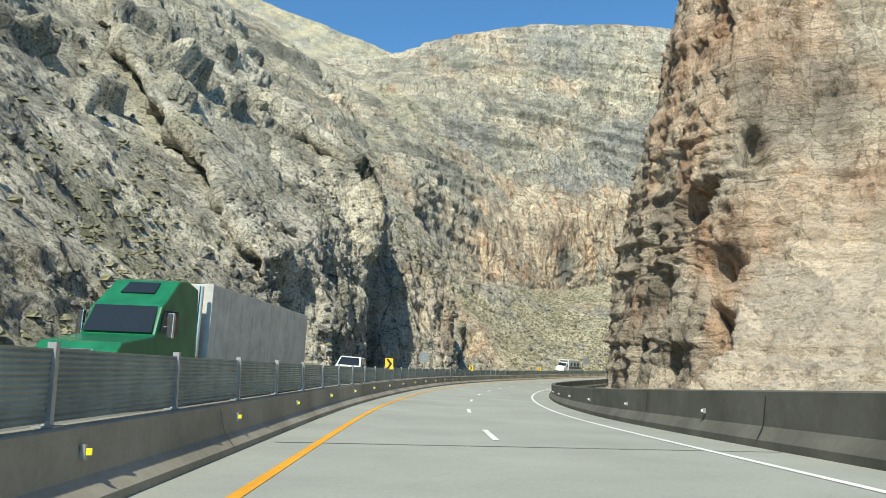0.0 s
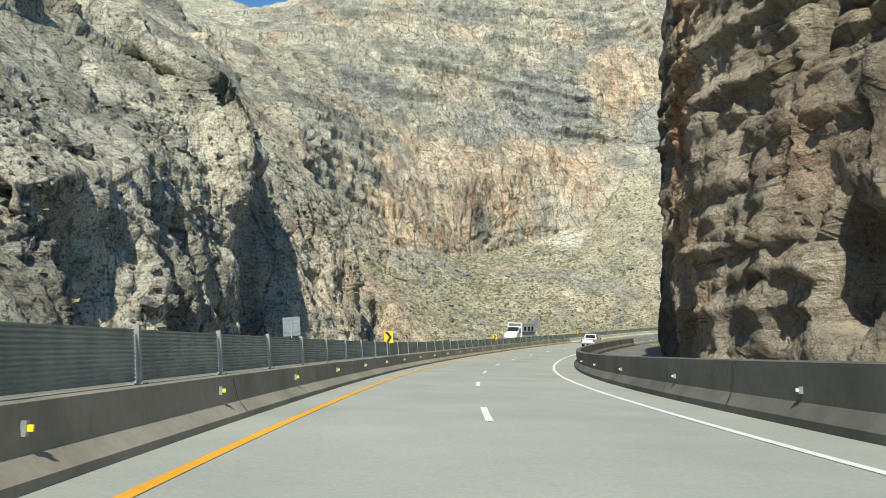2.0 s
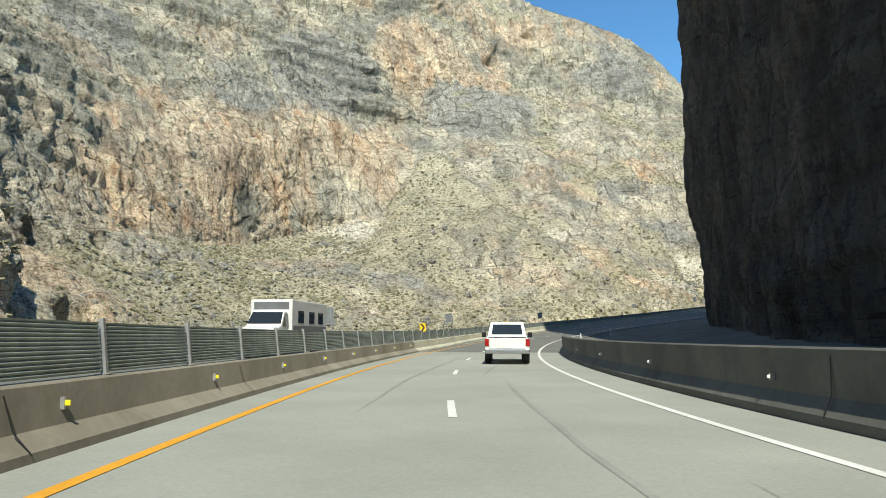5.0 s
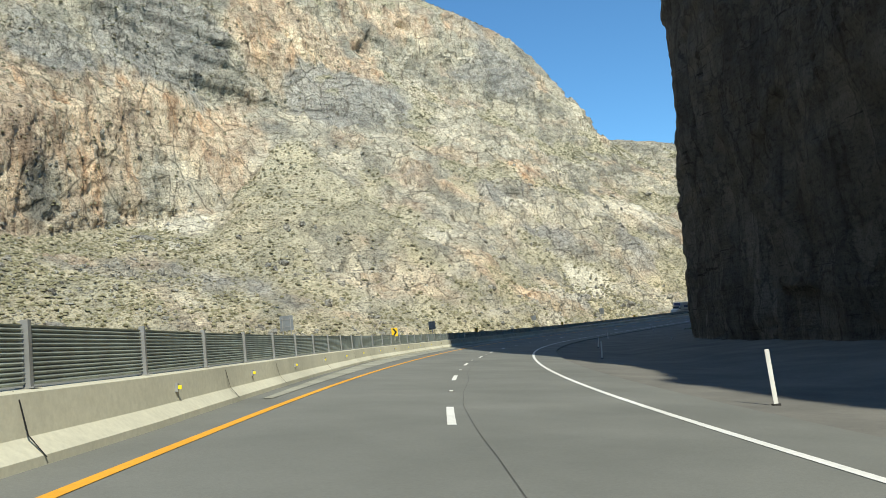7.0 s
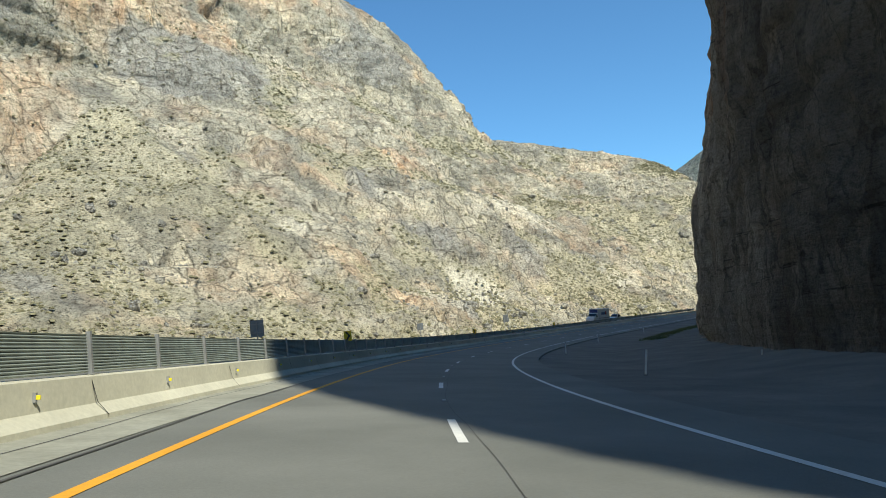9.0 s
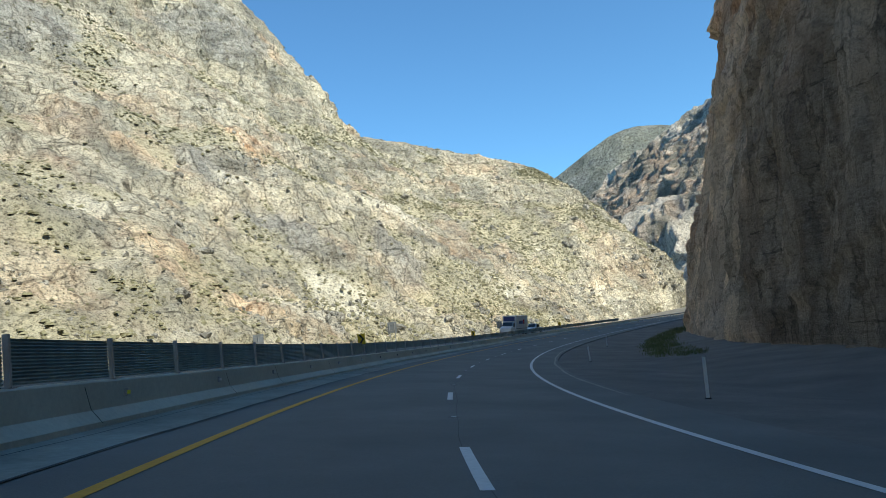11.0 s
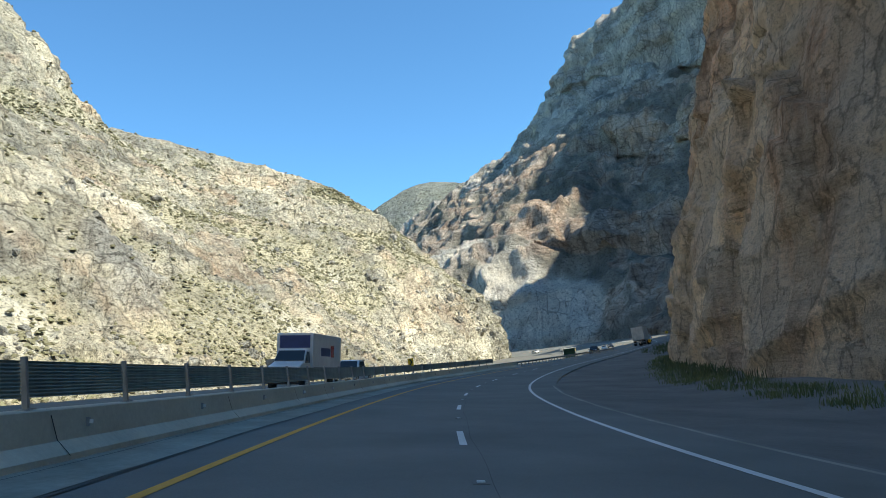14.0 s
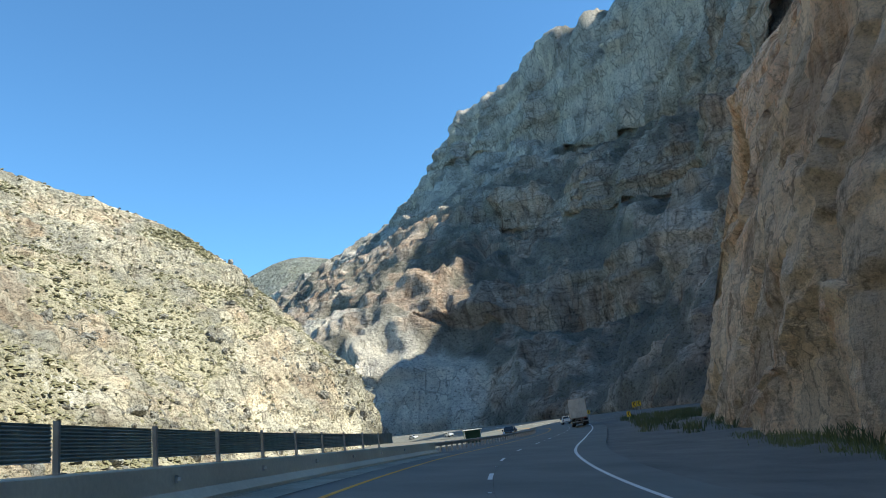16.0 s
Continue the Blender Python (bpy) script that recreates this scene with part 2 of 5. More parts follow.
# ---- the road's axis: the dashed line, x y z and the bank in degrees (its right side low) ----
AXIS = [
    (2.2, -128, 0.05, 0), (2.0, -96, 0.05, 0), (1.9, -64, 0.04, 0), (1.7, -32, 0.04, 0), (1.4, 0.0, 0.03, 0), (1.1, 31.9, -0.02, 3.1), (3.8, 63.4, 0.07, 5.4),
    (9.5, 94.6, 0.18, 6.3), (19.3, 125.2, 0.38, 6.7), (32.8, 154.9, 0.65, 6.8), (49.6, 182.5, 0.87, 6.7), (69.3, 208.2, 1.04, 6.9)] + [
    (91.6, 232.5, 1.16, 7.3), (116.6, 254.3, 1.22, 7.6), (144.7, 272.3, 1.26, 7.8), (175.0, 286.6, 1.38, 7.6), (206.9, 297.2, 1.62, 7.4),
    (238.5, 304.0, 1.95, 6.8), (271.0, 305.6, 2.4, 4.5), (303.0, 303.0, 2.9, 2.0), (335.0, 300.0, 3.5, 0.0), (368.0, 298.0, 4.2, -2.0)] + [
    (400.0, 297.5, 5.0, -3.0), (432.0, 300.0, 5.8, -4.0), (464.0, 306.0, 6.8, -5.0), (494.0, 317.0, 7.8, -5.0), (522.0, 333.0, 8.8, -5.0),
    (547.0, 354.0, 9.8, -5.0), (566.0, 381.0, 10.8, -5.0), (580.0, 412.0, 11.8, -4.0), (590.0, 444.0, 12.8, -2.0), (598.0, 478.0, 13.8, 0.0)]
_raw = catmull(AXIS, np.linspace(0, 1, 6000))
_len = np.concatenate([[0], np.cumsum(np.linalg.norm(np.diff(_raw[:, :2], axis=0), axis=1))])
S_END = _len[-1]
S0 = float(_len[np.argmin(np.linalg.norm(_raw[:, :2] - [1.45, 0.0], axis=1))])      # metres along the axis abreast of the first camera


def axis(s):
    """Points of the axis, its unit rights and the banks' tangents at s metres from the start (arrays)."""
    s = np.asarray(s, float) + S0
    p = np.stack([np.interp(s, _len, _raw[:, i]) for i in range(4)], -1)
    q = np.stack([np.interp(s + 0.5, _len, _raw[:, i]) - np.interp(s - 0.5, _len, _raw[:, i]) for i in range(2)], -1)
    q /= np.linalg.norm(q, axis=-1, keepdims=True)
    return p[..., :3], np.stack([q[..., 1], -q[..., 0], 0 * q[..., 0]], -1), np.tan(np.radians(p[..., 3]))


def on_road(s, lateral, up=0.0):
    """A place at s metres along, lateral metres right of the dashed line and up metres over the road's sheet."""
    s, lateral, up = np.broadcast_arrays(np.asarray(s, float), np.asarray(lateral, float), np.asarray(up, float))
    p, r, b = axis(s)
    return p + r * lateral[..., None] + np.stack([0 * up, 0 * up, up - lateral * b], -1)


def road_pose(s, lateral, up=0.0, turn=0.0):
    """A pose on the road's sheet whose y runs along the road."""
    p, r, b = axis(s)
    o = on_road(s, lateral, up)
    f = Vector((-r[1], r[0], 0))
    x = (Vector(r) - Vector((0, 0, float(b)))).normalized()
    z = x.cross(f).normalized()
    m = Matrix((x, f, z)).transposed().to_4x4()
    m.translation = Vector(o)
    return m @ pose(0, 0, 0, 0, 0, turn)


def strip(name, s0, s1, section, material, step=2.0, smooth_faces=False):
    """A body swept along the road: section is a list of (lateral, up)."""
    s = np.linspace(s0, s1, max(2, int((s1 - s0) / step) + 1))
    sec = np.asarray(section, float)
    return grid_object(name, on_road(s[:, None], sec[None, :, 0], sec[None, :, 1]), material, smooth_faces)


DECK_END = 177.5
tagged(strip("road_deck", -150, DECK_END, [(-4.6, -0.3), (-4.6, 0), (-3.4, 0), (0, 0), (3.65, 0), (5.6, 0), (5.6, -0.3)], M_DECK), "pale grey concrete bridge deck with two lanes", "road", kind="structure")
tagged(strip("road", DECK_END, S_END - S0, [(-5.9, -0.3), (-5.9, 0), (-3.4, 0), (0, 0), (3.65, 0), (5.6, 0), (5.6, -0.3)], M_ASPHALT), "worn dark grey asphalt with two lanes", "road", kind="structure")
tagged(strip("road_opposite", -150, S_END - S0, [(-17.0, -0.3), (-17.0, 0), (-5.0, 0), (-5.0, -0.3)], M_ASPHALT), "asphalt carriageway for the oncoming traffic", "road", kind="structure")
tagged(strip("yellow_line", -150, S_END - S0, [(-3.44, 0.008), (-3.28, 0.008)], M_YELLOW), "solid yellow edge line", "road marking", kind="structure")
tagged(strip("white_line", -150, S_END - S0, [(3.68, 0.008), (3.84, 0.008)], M_WHITE), "solid white edge line", "road marking", kind="structure")
DASH_AT = ([-10, 0, 7, 14, 18, 27, 30, 46], [-106.8, 15.2, 100.5, 190.9, 241.2, 353.8, 390.4, 590.0])
for i in range(-9, 45):
    a = float(np.interp(i, *DASH_AT))
    side = 0.2 if a > 225 else 0.0
    tagged(strip("lane_dash", a, a + 3.1, [(side - 0.07, 0.008), (side + 0.07, 0.008)], M_PAINT, 1.0), "worn white lane dash on the road", "road marking", "lane dashes", "structure")


def ground_sheet():
    """The ground beside the road: banked with it near by, level farther out."""
    out = np.array([-170, -120, -80, -50, -35, -25, -17.5, -11, -5, 0, 5, 7, 9, 12, 15, 19, 26, 40, 60.0])
    s = np.arange(-126, S_END - S0, 2.5)
    p = on_road(s[:, None], out[None], 0.0)
    _, r, b = axis(s)
    over = np.where(out < -17, out + 17, np.where(out > 12, out - 12, 0.0))
    p[..., 2] += over[None] * b[:, None] - 0.10
    rough = 0.22 * fbm(p.reshape(-1, 3) * 0.15, 3).reshape(p.shape[:2]) * smooth(np.abs(out), 12.5, 19)[None]
    p[..., 2] += rough
    return grid_object("ground", p, M_GRAVEL)


tagged(ground_sheet(), "gravel and sand beside the road", "ground", kind="structure")

# ---- wear of the road ----
M_RUBBED = surface("tyre_rubbed_concrete", (0.245, 0.252, 0.225), (0.31, 0.318, 0.285), 0.85, 10, 0.1, 0.003, 0.4)
M_DUST = surface("dusty_shoulder", (0.22, 0.22, 0.18), (0.36, 0.36, 0.30), 0.95, 8, 0.3, 0.01, 0.5)
M_SEAM = surface("dark_seam", (0.06, 0.06, 0.056), (0.12, 0.12, 0.11), 0.8, 10)
M_SHOULDER = surface("old_asphalt", (0.13, 0.13, 0.12), (0.205, 0.20, 0.18), 0.92, 9, 0.4, 0.01, 0.3)


def worn_strip(name, s0, s1, centre, width, material, label, up=0.004, wobble=0.0, step=1.5, seed=0.0):
    """A worn band on the road with an uneven edge, centre metres from the dashed line (at its two ends)."""
    s = np.arange(s0, s1 + step, step)
    c = np.interp(s, [s0, s1], centre) + wobble * fbm(np.stack([s * 0.09 + seed, 0 * s, 0 * s], 1), 3)
    w = width * (1 + 0.5 * fbm(np.stack([s * 0.25 + seed, 0 * s + 4, 0 * s], 1), 2)) * smooth(np.minimum(s - s0, s1 - s), -0.5, 6)
    lat = np.stack([c - w / 2, c + w / 2], 1)
    return tagged(grid_object(name, on_road(s[:, None], lat, up), material), label, "road marking", kind="structure")


for k, (a, b, c0, c1) in enumerate(((92, 128, -2.2, 0.6), (98, 134, -0.6, 2.4), (104, 150, 0.9, 1.6), (140, 172, -1.6, -0.4), (150, 174, 0.8, 2.6))):
    worn_strip("tyre_mark", a, b, (c0, c1), 0.10, M_RUBBED, "dark tyre mark across the deck", 0.006, 0.2, 1.0, 20 + k)
worn_strip("seam", DECK_END + 2, 330, (0.42, 0.30), 0.012, M_SEAM, "cracked seam along the lane line", 0.006, 0.25, 0.5, 40)
worn_strip("seam", 330, 470, (0.45, 0.30), 0.012, M_SEAM, "cracked seam along the lane line", 0.006, 0.25, 0.5, 44)
for s in (13.8, 94.0, 174.5):
    tagged(strip("deck_joint", s, s + 0.06, [(-4.15, 0.006), (5.1, 0.006)], M_SEAM, 0.06), "dark expansion joint across the deck", "joint", "deck joints", "structure")
s_ = np.arange(196, 470, 2.0)
tagged(grid_object("gutter", on_road(s_[:, None], np.stack([np.interp(s_, [196, 226], [-4.1, -5.6]), np.interp(s_, [196, 226], [-3.9, -4.35])], 1), 0.012), M_DUST), "dusty pale concrete gutter along the barrier", "gutter", kind="structure")
worn_strip("seam", 205, 470, (-5.2, -5.45), 0.03, M_SEAM, "dark gap along the barrier's foot", 0.016, 0.3, 0.7, 47)
worn_strip("seam", 226, 470, (-4.3, -4.35), 0.05, M_SEAM, "tarred seam beside the gutter", 0.016, 0.25, 0.7, 51)

worn_strip("concrete_pad", 183, 191, (7.5, 7.9), 1.7, M_DUST, "pale concrete pad on the shoulder", -0.085, 0.0, 1.0, 61)

worn_strip("shoulder_edge", 305, 420, (5.3, 5.4), 0.14, M_DUST, "pale worn edge of the paved shoulder", 0.006, 0.2, 1.0, 66)

# ---- barriers ----
BAR = [(0.40, -0.1), (0.40, 0.10), (0.19, 0.27), (0.165, 0.72), (0.13, 0.74), (-0.13, 0.74), (-0.165, 0.72), (-0.19, 0.27), (-0.40, 0.10), (-0.40, -0.1)]


def median(s):
    """How far left of the dashed line the median barrier stands."""
    return np.interp(s, [0, 60, 190, 222, 420], [-4.85, -4.6, -4.6, -6.0, -5.95])


def barrier(name, s0, s1, centre, height, label, material):
    s = np.arange(s0, s1 + 1.0, 1.5)
    sec = np.array(BAR) * [1, height]
    p = on_road(s[:, None], centre(s)[:, None] + sec[None, :, 0], np.broadcast_to(sec[None, :, 1], (len(s), len(sec))))
    ob = grid_object(name, p, material, False)
    bm = bmesh.new()
    bm.from_mesh(ob.data)
    bm.verts.ensure_lookup_table()
    n = len(sec)
    bm.faces.new([bm.verts[i] for i in range(n)])
    bm.faces.new([bm.verts[(len(s) - 1) * n + i] for i in reversed(range(n))])
    bm.to_mesh(ob.data)
    bm.free()
    return tagged(ob, label, "barrier", kind="structure")


barrier("barrier_left", -60, 176.5, median, 1.0, "weathered concrete median barrier on the bridge, darkened for its shade", M_DECKBAR)
barrier("barrier_left", 177, 470, median, 1.0, "long pale concrete median barrier", M_BARRIER)
barrier("barrier_right", -60, 178.3, lambda s: 5.55 + 0 * s, 1.52, "long dark concrete bridge parapet", M_PARAPET)
# ---- mountains ----
def layers(p, h, dip=(0.10, 0.05), jag=0.35):
    """Beds of rock of h metres that stand out or back, each by its own amount, -0.5 to 0.5."""
    d = (p[:, 2] + dip[0] * p[:, 0] + dip[1] * p[:, 1]) / h + jag * fbm(p * (0.35 / h), 3)
    i = np.floor(d)
    f = d - i
    a = _GRAD[_PERM[(i.astype(np.int64) + 911) & 4095], 0]
    b = _GRAD[_PERM[(i.astype(np.int64) + 912) & 4095], 0]
    return 0.5 * (a + (b - a) * smooth(f, 0.86, 1.0)) * (0.6 + 0.8 * fbm(p * (0.25 / h) + 3.0, 2))


def ledges(p, h, dip=(0.16, 0.05), jag=0.3, keep=0.1):
    """Sawtooth beds of h metres: each stands proud at its undercut foot and weathers back to its top; they fade in and out along the face."""
    d = (p[:, 2] + dip[0] * p[:, 0] + dip[1] * p[:, 1]) / h + jag * fbm(p * (0.3 / h), 3)
    i = np.floor(d)
    f = d - i
    a = 0.5 + 0.5 * _GRAD[_PERM[(i.astype(np.int64) + 411) & 4095], 0]
    fade = smooth(fbm(p * (0.16 / h) + 17.0 * a[:, None], 3), -keep - 0.12, 0.22 - keep)
    return np.where(f < 0.12, f / 0.12, 1 - (f - 0.12) / 0.88) * (0.25 + a) * fade


def joints(p, w, seed=0.0):
    """Upright blocks about w metres wide that stand out or back."""
    q = np.stack([p[:, 0] / w, p[:, 1] / w, p[:, 2] / (w * 3.5)], 1) + 0.7 * np.stack([fbm(p * (0.4 / w) + seed + 5 * k, 2) for k in range(3)], 1)
    c = np.floor(q).astype(np.int64)
    h = _PERM[(_PERM[(_PERM[c[:, 0] & 4095] + c[:, 1]) & 4095] + c[:, 2]) & 4095]
    return _GRAD[h, 1] * 0.5


def slope(name, keys, material, du, dv, relief, label, seed=0.0, tone=None, flat=False, cut=None, dense=None):
    """A mountainside from upright sections: foot x y z, way uphill x y, and five steps out and up, with rock relief."""
    rows = [(x, y, z, dx, dy, *[v for st in ([(-6, -8), (0, 0)] + steps + [(steps[-1][0] + 70, steps[-1][1] - 60)]) for v in st]) for x, y, z, dx, dy, steps in keys]
    rows = np.array(rows, float)
    length = np.concatenate([[0], np.cumsum(np.linalg.norm(np.diff(rows[:, :2], axis=0), axis=1))])
    grid = np.linspace(0, length[-1], 4000)
    step = np.full(4000, du)
    if dense is not None:
        step = np.where((grid > length[dense[0]]) & (grid < length[dense[1]]), dense[2], du)
    count = np.concatenate([[0], np.cumsum(np.diff(grid) / step[1:])])
    nu = int(count[-1]) + 1
    at = np.interp(np.interp(np.linspace(0, count[-1], nu), count, grid), length, np.linspace(0, 1, len(rows)))
    k = catmull(rows, at)
    way = k[:, 3:5] / np.linalg.norm(k[:, 3:5], axis=1, keepdims=True)
    prof = k[:, 5:].reshape(nu, -1, 2)
    seg = np.linalg.norm(np.diff(prof.mean(0), axis=0), axis=1)
    cum = np.concatenate([[0], np.cumsum(seg)])
    reach = cum[-1] - 0.2 * seg[-1]
    nv = int(reach / dv) + 1
    v = np.interp(reach * np.linspace(0, 1, nv) ** (1.25 if dense is not None else 1.0), cum, np.linspace(0, 1, len(cum)))
    x = v * (prof.shape[1] - 1)
    i = np.clip(x.astype(int), 0, prof.shape[1] - 2)
    s = (x - i)[None, :, None]
    dh = prof[:, i] * (1 - s) + prof[:, i + 1] * s
    pts = np.concatenate([k[:, None, :2] + way[:, None] * dh[..., :1], k[:, None, 2:3] + dh[..., 1:]], -1)
    gu, gv = np.gradient(pts, axis=0), np.gradient(pts, axis=1)
    n = np.cross(gu, gv)
    n /= np.linalg.norm(n, axis=-1, keepdims=True) + 1e-9
    if n[..., 2].mean() < 0:
        n = -n
    for _ in range(6):
        n[1:-1, 1:-1] = (n[:-2, 1:-1] + n[2:, 1:-1] + n[1:-1, :-2] + n[1:-1, 2:] + n[1:-1, 1:-1]) / 5
    n /= np.linalg.norm(n, axis=-1, keepdims=True) + 1e-9
    steep = 1 - np.clip(n[..., 2], 0, 1)
    flat_pts = pts.reshape(-1, 3)
    d = relief(flat_pts + seed, steep.ravel()).reshape(pts.shape[:2])
    d *= smooth(x, 0.6, 1.25)[None] * (1 - 0.5 * smooth(x, prof.shape[1] - 2.6, prof.shape[1] - 2))[None]
    if cut is not None:
        d -= cut(flat_pts).reshape(d.shape)
    pts = pts + n * d[..., None]
    ob = grid_object(name, pts, material, not flat)
    if tone is not None:
        values = tone(flat_pts, steep.ravel(), d.ravel()).astype(np.float32)
        ob.data.attributes.new("tone", "FLOAT_COLOR", "POINT").data.foreach_set("color", values.ravel())
    return tagged(ob, label, "mountain", kind="structure")


# upright clefts in the near buttresses: place x y, half width, depth and top height
CLEFTS = [(-24, 166, 2.4, 9, 20), (-26, 180, 2.6, 9, 42), (-22, 196, 2.2, 8, 30), (-27, 116, 2.2, 6, 12), (5, 340, 4, 9, 90), (-10, 246, 3, 6, 26)]


# blocks that lean out of the upper face: place x y z, radius, reach
OUTCROPS = [(-70, 148, 60, 8, 6), (-73, 178, 74, 10, 8), (-78, 140, 70, 12, 9), (-56, 189, 73, 7, 5), (-64, 166, 66, 7, 4), (-66, 132, 54, 7, 5), (-50, 200, 74, 6, 4), (-62, 361, 132, 13, 6)]


def spot(p, x, y, z, r):
    return np.exp(-((p[:, 0] - x) ** 2 + (p[:, 1] - y) ** 2 + (p[:, 2] - z) ** 2) / (r * r))


def cone(p):
    """The fan of scree below a notch in the cliff, 0 to 1."""
    drop = 104 - p[:, 2] + 6 * fbm(p * 0.05, 3)
    side = np.abs(p[:, 0] - 178 + 0.30 * drop) / (4 + 0.62 * np.maximum(drop, 0))
    return smooth(-side, -1.0, -0.55) * smooth(drop, 0, 14) * smooth(-drop, -75, -50)


def bareness(p, steep):
    """1 on bare rock, 0 on talus: steep and high ground is bare, outcrops break through the scree."""
    far = smooth(p[:, 0], 150, 210)
    crop = fbm(p * np.array([0.034, 0.034, 0.05]) + 12.0, 4, 0.6)
    b = smooth(fbm(p * 0.02 + 31.0, 3) + far * 0.9 * crop + 1.2 * (steep - 0.28) + 0.22 * smooth(p[:, 2], 55, 110) - 0.1 * far, -0.2, 0.0)
    return b * (1 - 0.95 * cone(p))


def billow(p, octaves=3, gain=0.5):
    """Rounded bulges with sharp creases between them."""
    total, a = np.zeros(len(p)), 1.0
    for o in range(octaves):
        total += a * (np.abs(perlin(p * 2.0 ** o + 5.7 * o)) * 2 - 0.35)
        a *= gain
    return total


def relief_limestone(p, steep):
    """Beds that dip gently with undercut ledges, gullies that run down; knobbly fins low in the west, fluted sheer walls where the cliff is warm."""
    low = smooth(-p[:, 1] - 0.6 * p[:, 0], -310, -240) * smooth(-p[:, 2], -80, -50)
    far = smooth(p[:, 0], 150, 210)
    sheer = smooth(sum((spot(p, *w) for w in WARM), 0.0 * low), 0.2, 0.6)
    dip = (0.16 - 0.36 * smooth(p[:, 0], 190, 330), 0.05)
    bedded = smooth(p[:, 2] - 0.30 * p[:, 0], 50, 90) * (1 - 0.8 * sheer)
    gully = ridged(p * np.array([0.035, 0.035, 0.010]), 4)
    bare = bareness(p, steep)
    cliff = smooth(steep, 0.3, 0.6)
    out = 5.0 * fbm(p * 0.016, 3) + (0.6 + (2.2 - 0.8 * low) * steep + 1.0 * far) * gully
    out += bare * (1 - 0.8 * low) * (1 - 0.7 * sheer) * ((0.8 + 1.6 * bedded) * layers(p, 14.0, dip) + (0.3 + 0.5 * bedded) * layers(p, 4.0, dip))
    out += (0.15 + 0.85 * bare) * (1 - 0.85 * sheer) * (1 - 0.8 * low) * ((0.9 + 2.8 * bedded) * ledges(p, 15.0, dip) + (0.9 + 1.1 * bedded) * ledges(p + 40.0, 6.0, dip, keep=0.1) + (0.5 + 0.4 * bedded) * ledges(p + 80.0, 2.6, dip, keep=0.15))
    out += bare * cliff * (1 - 0.6 * low) * ((2.2 - 1.0 * sheer) * joints(p, 8.0) + 1.0 * joints(p, 2.8, 4.0))
    out += low * (0.3 + 0.7 * cliff) * (1.9 * billow(p * np.array([0.07, 0.07, 0.035]), 4, 0.55) + 1.2 * joints(p, 3.4, 7.0) + 1.6 * ridged(p * np.array([0.06, 0.06, 0.014]) + 3.0, 2))
    out += sheer * cliff * 1.3 * ridged(p * np.array([0.10, 0.10, 0.016]), 3)
    out += far * bare * 1.3 * smooth(fbm(p * np.array([0.034, 0.034, 0.05]) + 12.0, 4, 0.6), 0.0, 0.08)
    out += (0.35 + 0.65 * bare) * (1 - 0.6 * low) * (1 - 0.5 * sheer) * (1 - 0.7 * cone(p)) * 1.5 * billow(p * np.array([0.10, 0.10, 0.13]) + 21.0, 3, 0.55)
    out += 7.0 * cone(p)
    for x, y, z, r, o in OUTCROPS:
        away = np.sqrt((p[:, 0] - x) ** 2 + (p[:, 1] - y) ** 2 + 2.6 * (p[:, 2] - z) ** 2) / r + 0.5 * fbm(p * (0.6 / r), 3)
        out += o * smooth(-away, -1.0, -0.72)
    return out + (0.45 + 0.6 * bare) * fbm(p * 0.24, 3, 0.6) + 0.22 * fbm(p * 0.8, 2, 0.6)


def relief_east(p, steep):
    """Buttresses and ravines, banded cliffs with joints, smooth scree between them."""
    ravine = ridged(p * np.array([0.011, 0.011, 0.003]), 3)
    rib = ridged(p * np.array([0.035, 0.035, 0.009]), 3)
    q = np.clip((p[:, 2] - 60) / 90, 0, 1)
    cliff = smooth(steep, 0.25, 0.5)
    out = (5 + 14 * q) * ravine + (3 + 7 * q) * rib + 9.0 * cliff * layers(p, 34.0, (0.05, 0.02), 0.25)
    out += (0.3 + 0.7 * cliff) * (4.0 * ledges(p, 40.0, (0.05, 0.02), 0.25, 0.3) + 5.0 * ledges(p + 50.0, 15.0, (0.08, 0.02), keep=0.15) + 1.5 * ledges(p + 20.0, 6.0, (0.08, 0.02)))
    out += cliff * (3.6 * joints(p, 18.0) + 1.8 * joints(p, 7.0, 3.0)) + 0.9 * fbm(p * 0.12, 4, 0.6)
    slab = np.clip(spot(p, 725, 495, 60, 45) + spot(p, 745, 435, 130, 32), 0, 1)
    return out * (1 - 0.85 * slab)


# caves in the warm cliff: place x y z, radius across, radius upright, depth
CAVES = [(18, 362, 44, 3.2, 7, 8), (11, 312, 14, 4.5, 9, 9), (8, 372, 84, 2.6, 14, 8), (296, 546, 206, 5, 6, 6), (-15, 226, 52, 2.5, 10, 6), (30, 385, 58, 2.5, 5, 4), (0, 300, 60, 2.2, 9, 5)]


def clefts(p):
    out = np.zeros(len(p))
    for x, y, z, r, h, depth in CAVES:
        away = np.sqrt(((p[:, 0] - x) ** 2 + 0.3 * (p[:, 1] - y) ** 2) / r ** 2 + (p[:, 2] - z) ** 2 / h ** 2) + 0.5 * fbm(p * 0.12 + x, 3)
        out += depth * smooth(-away, -1.1, -0.8)
    for x, y, w, depth, top in CLEFTS:
        r = np.hypot(p[:, 0] - x, p[:, 1] - y) + 2.5 * fbm(p * 0.08, 3)
        out += depth * smooth(-r, -w * 1.15, -w * 0.85) * smooth(-p[:, 2], -top, -top * 0.8)
    return out


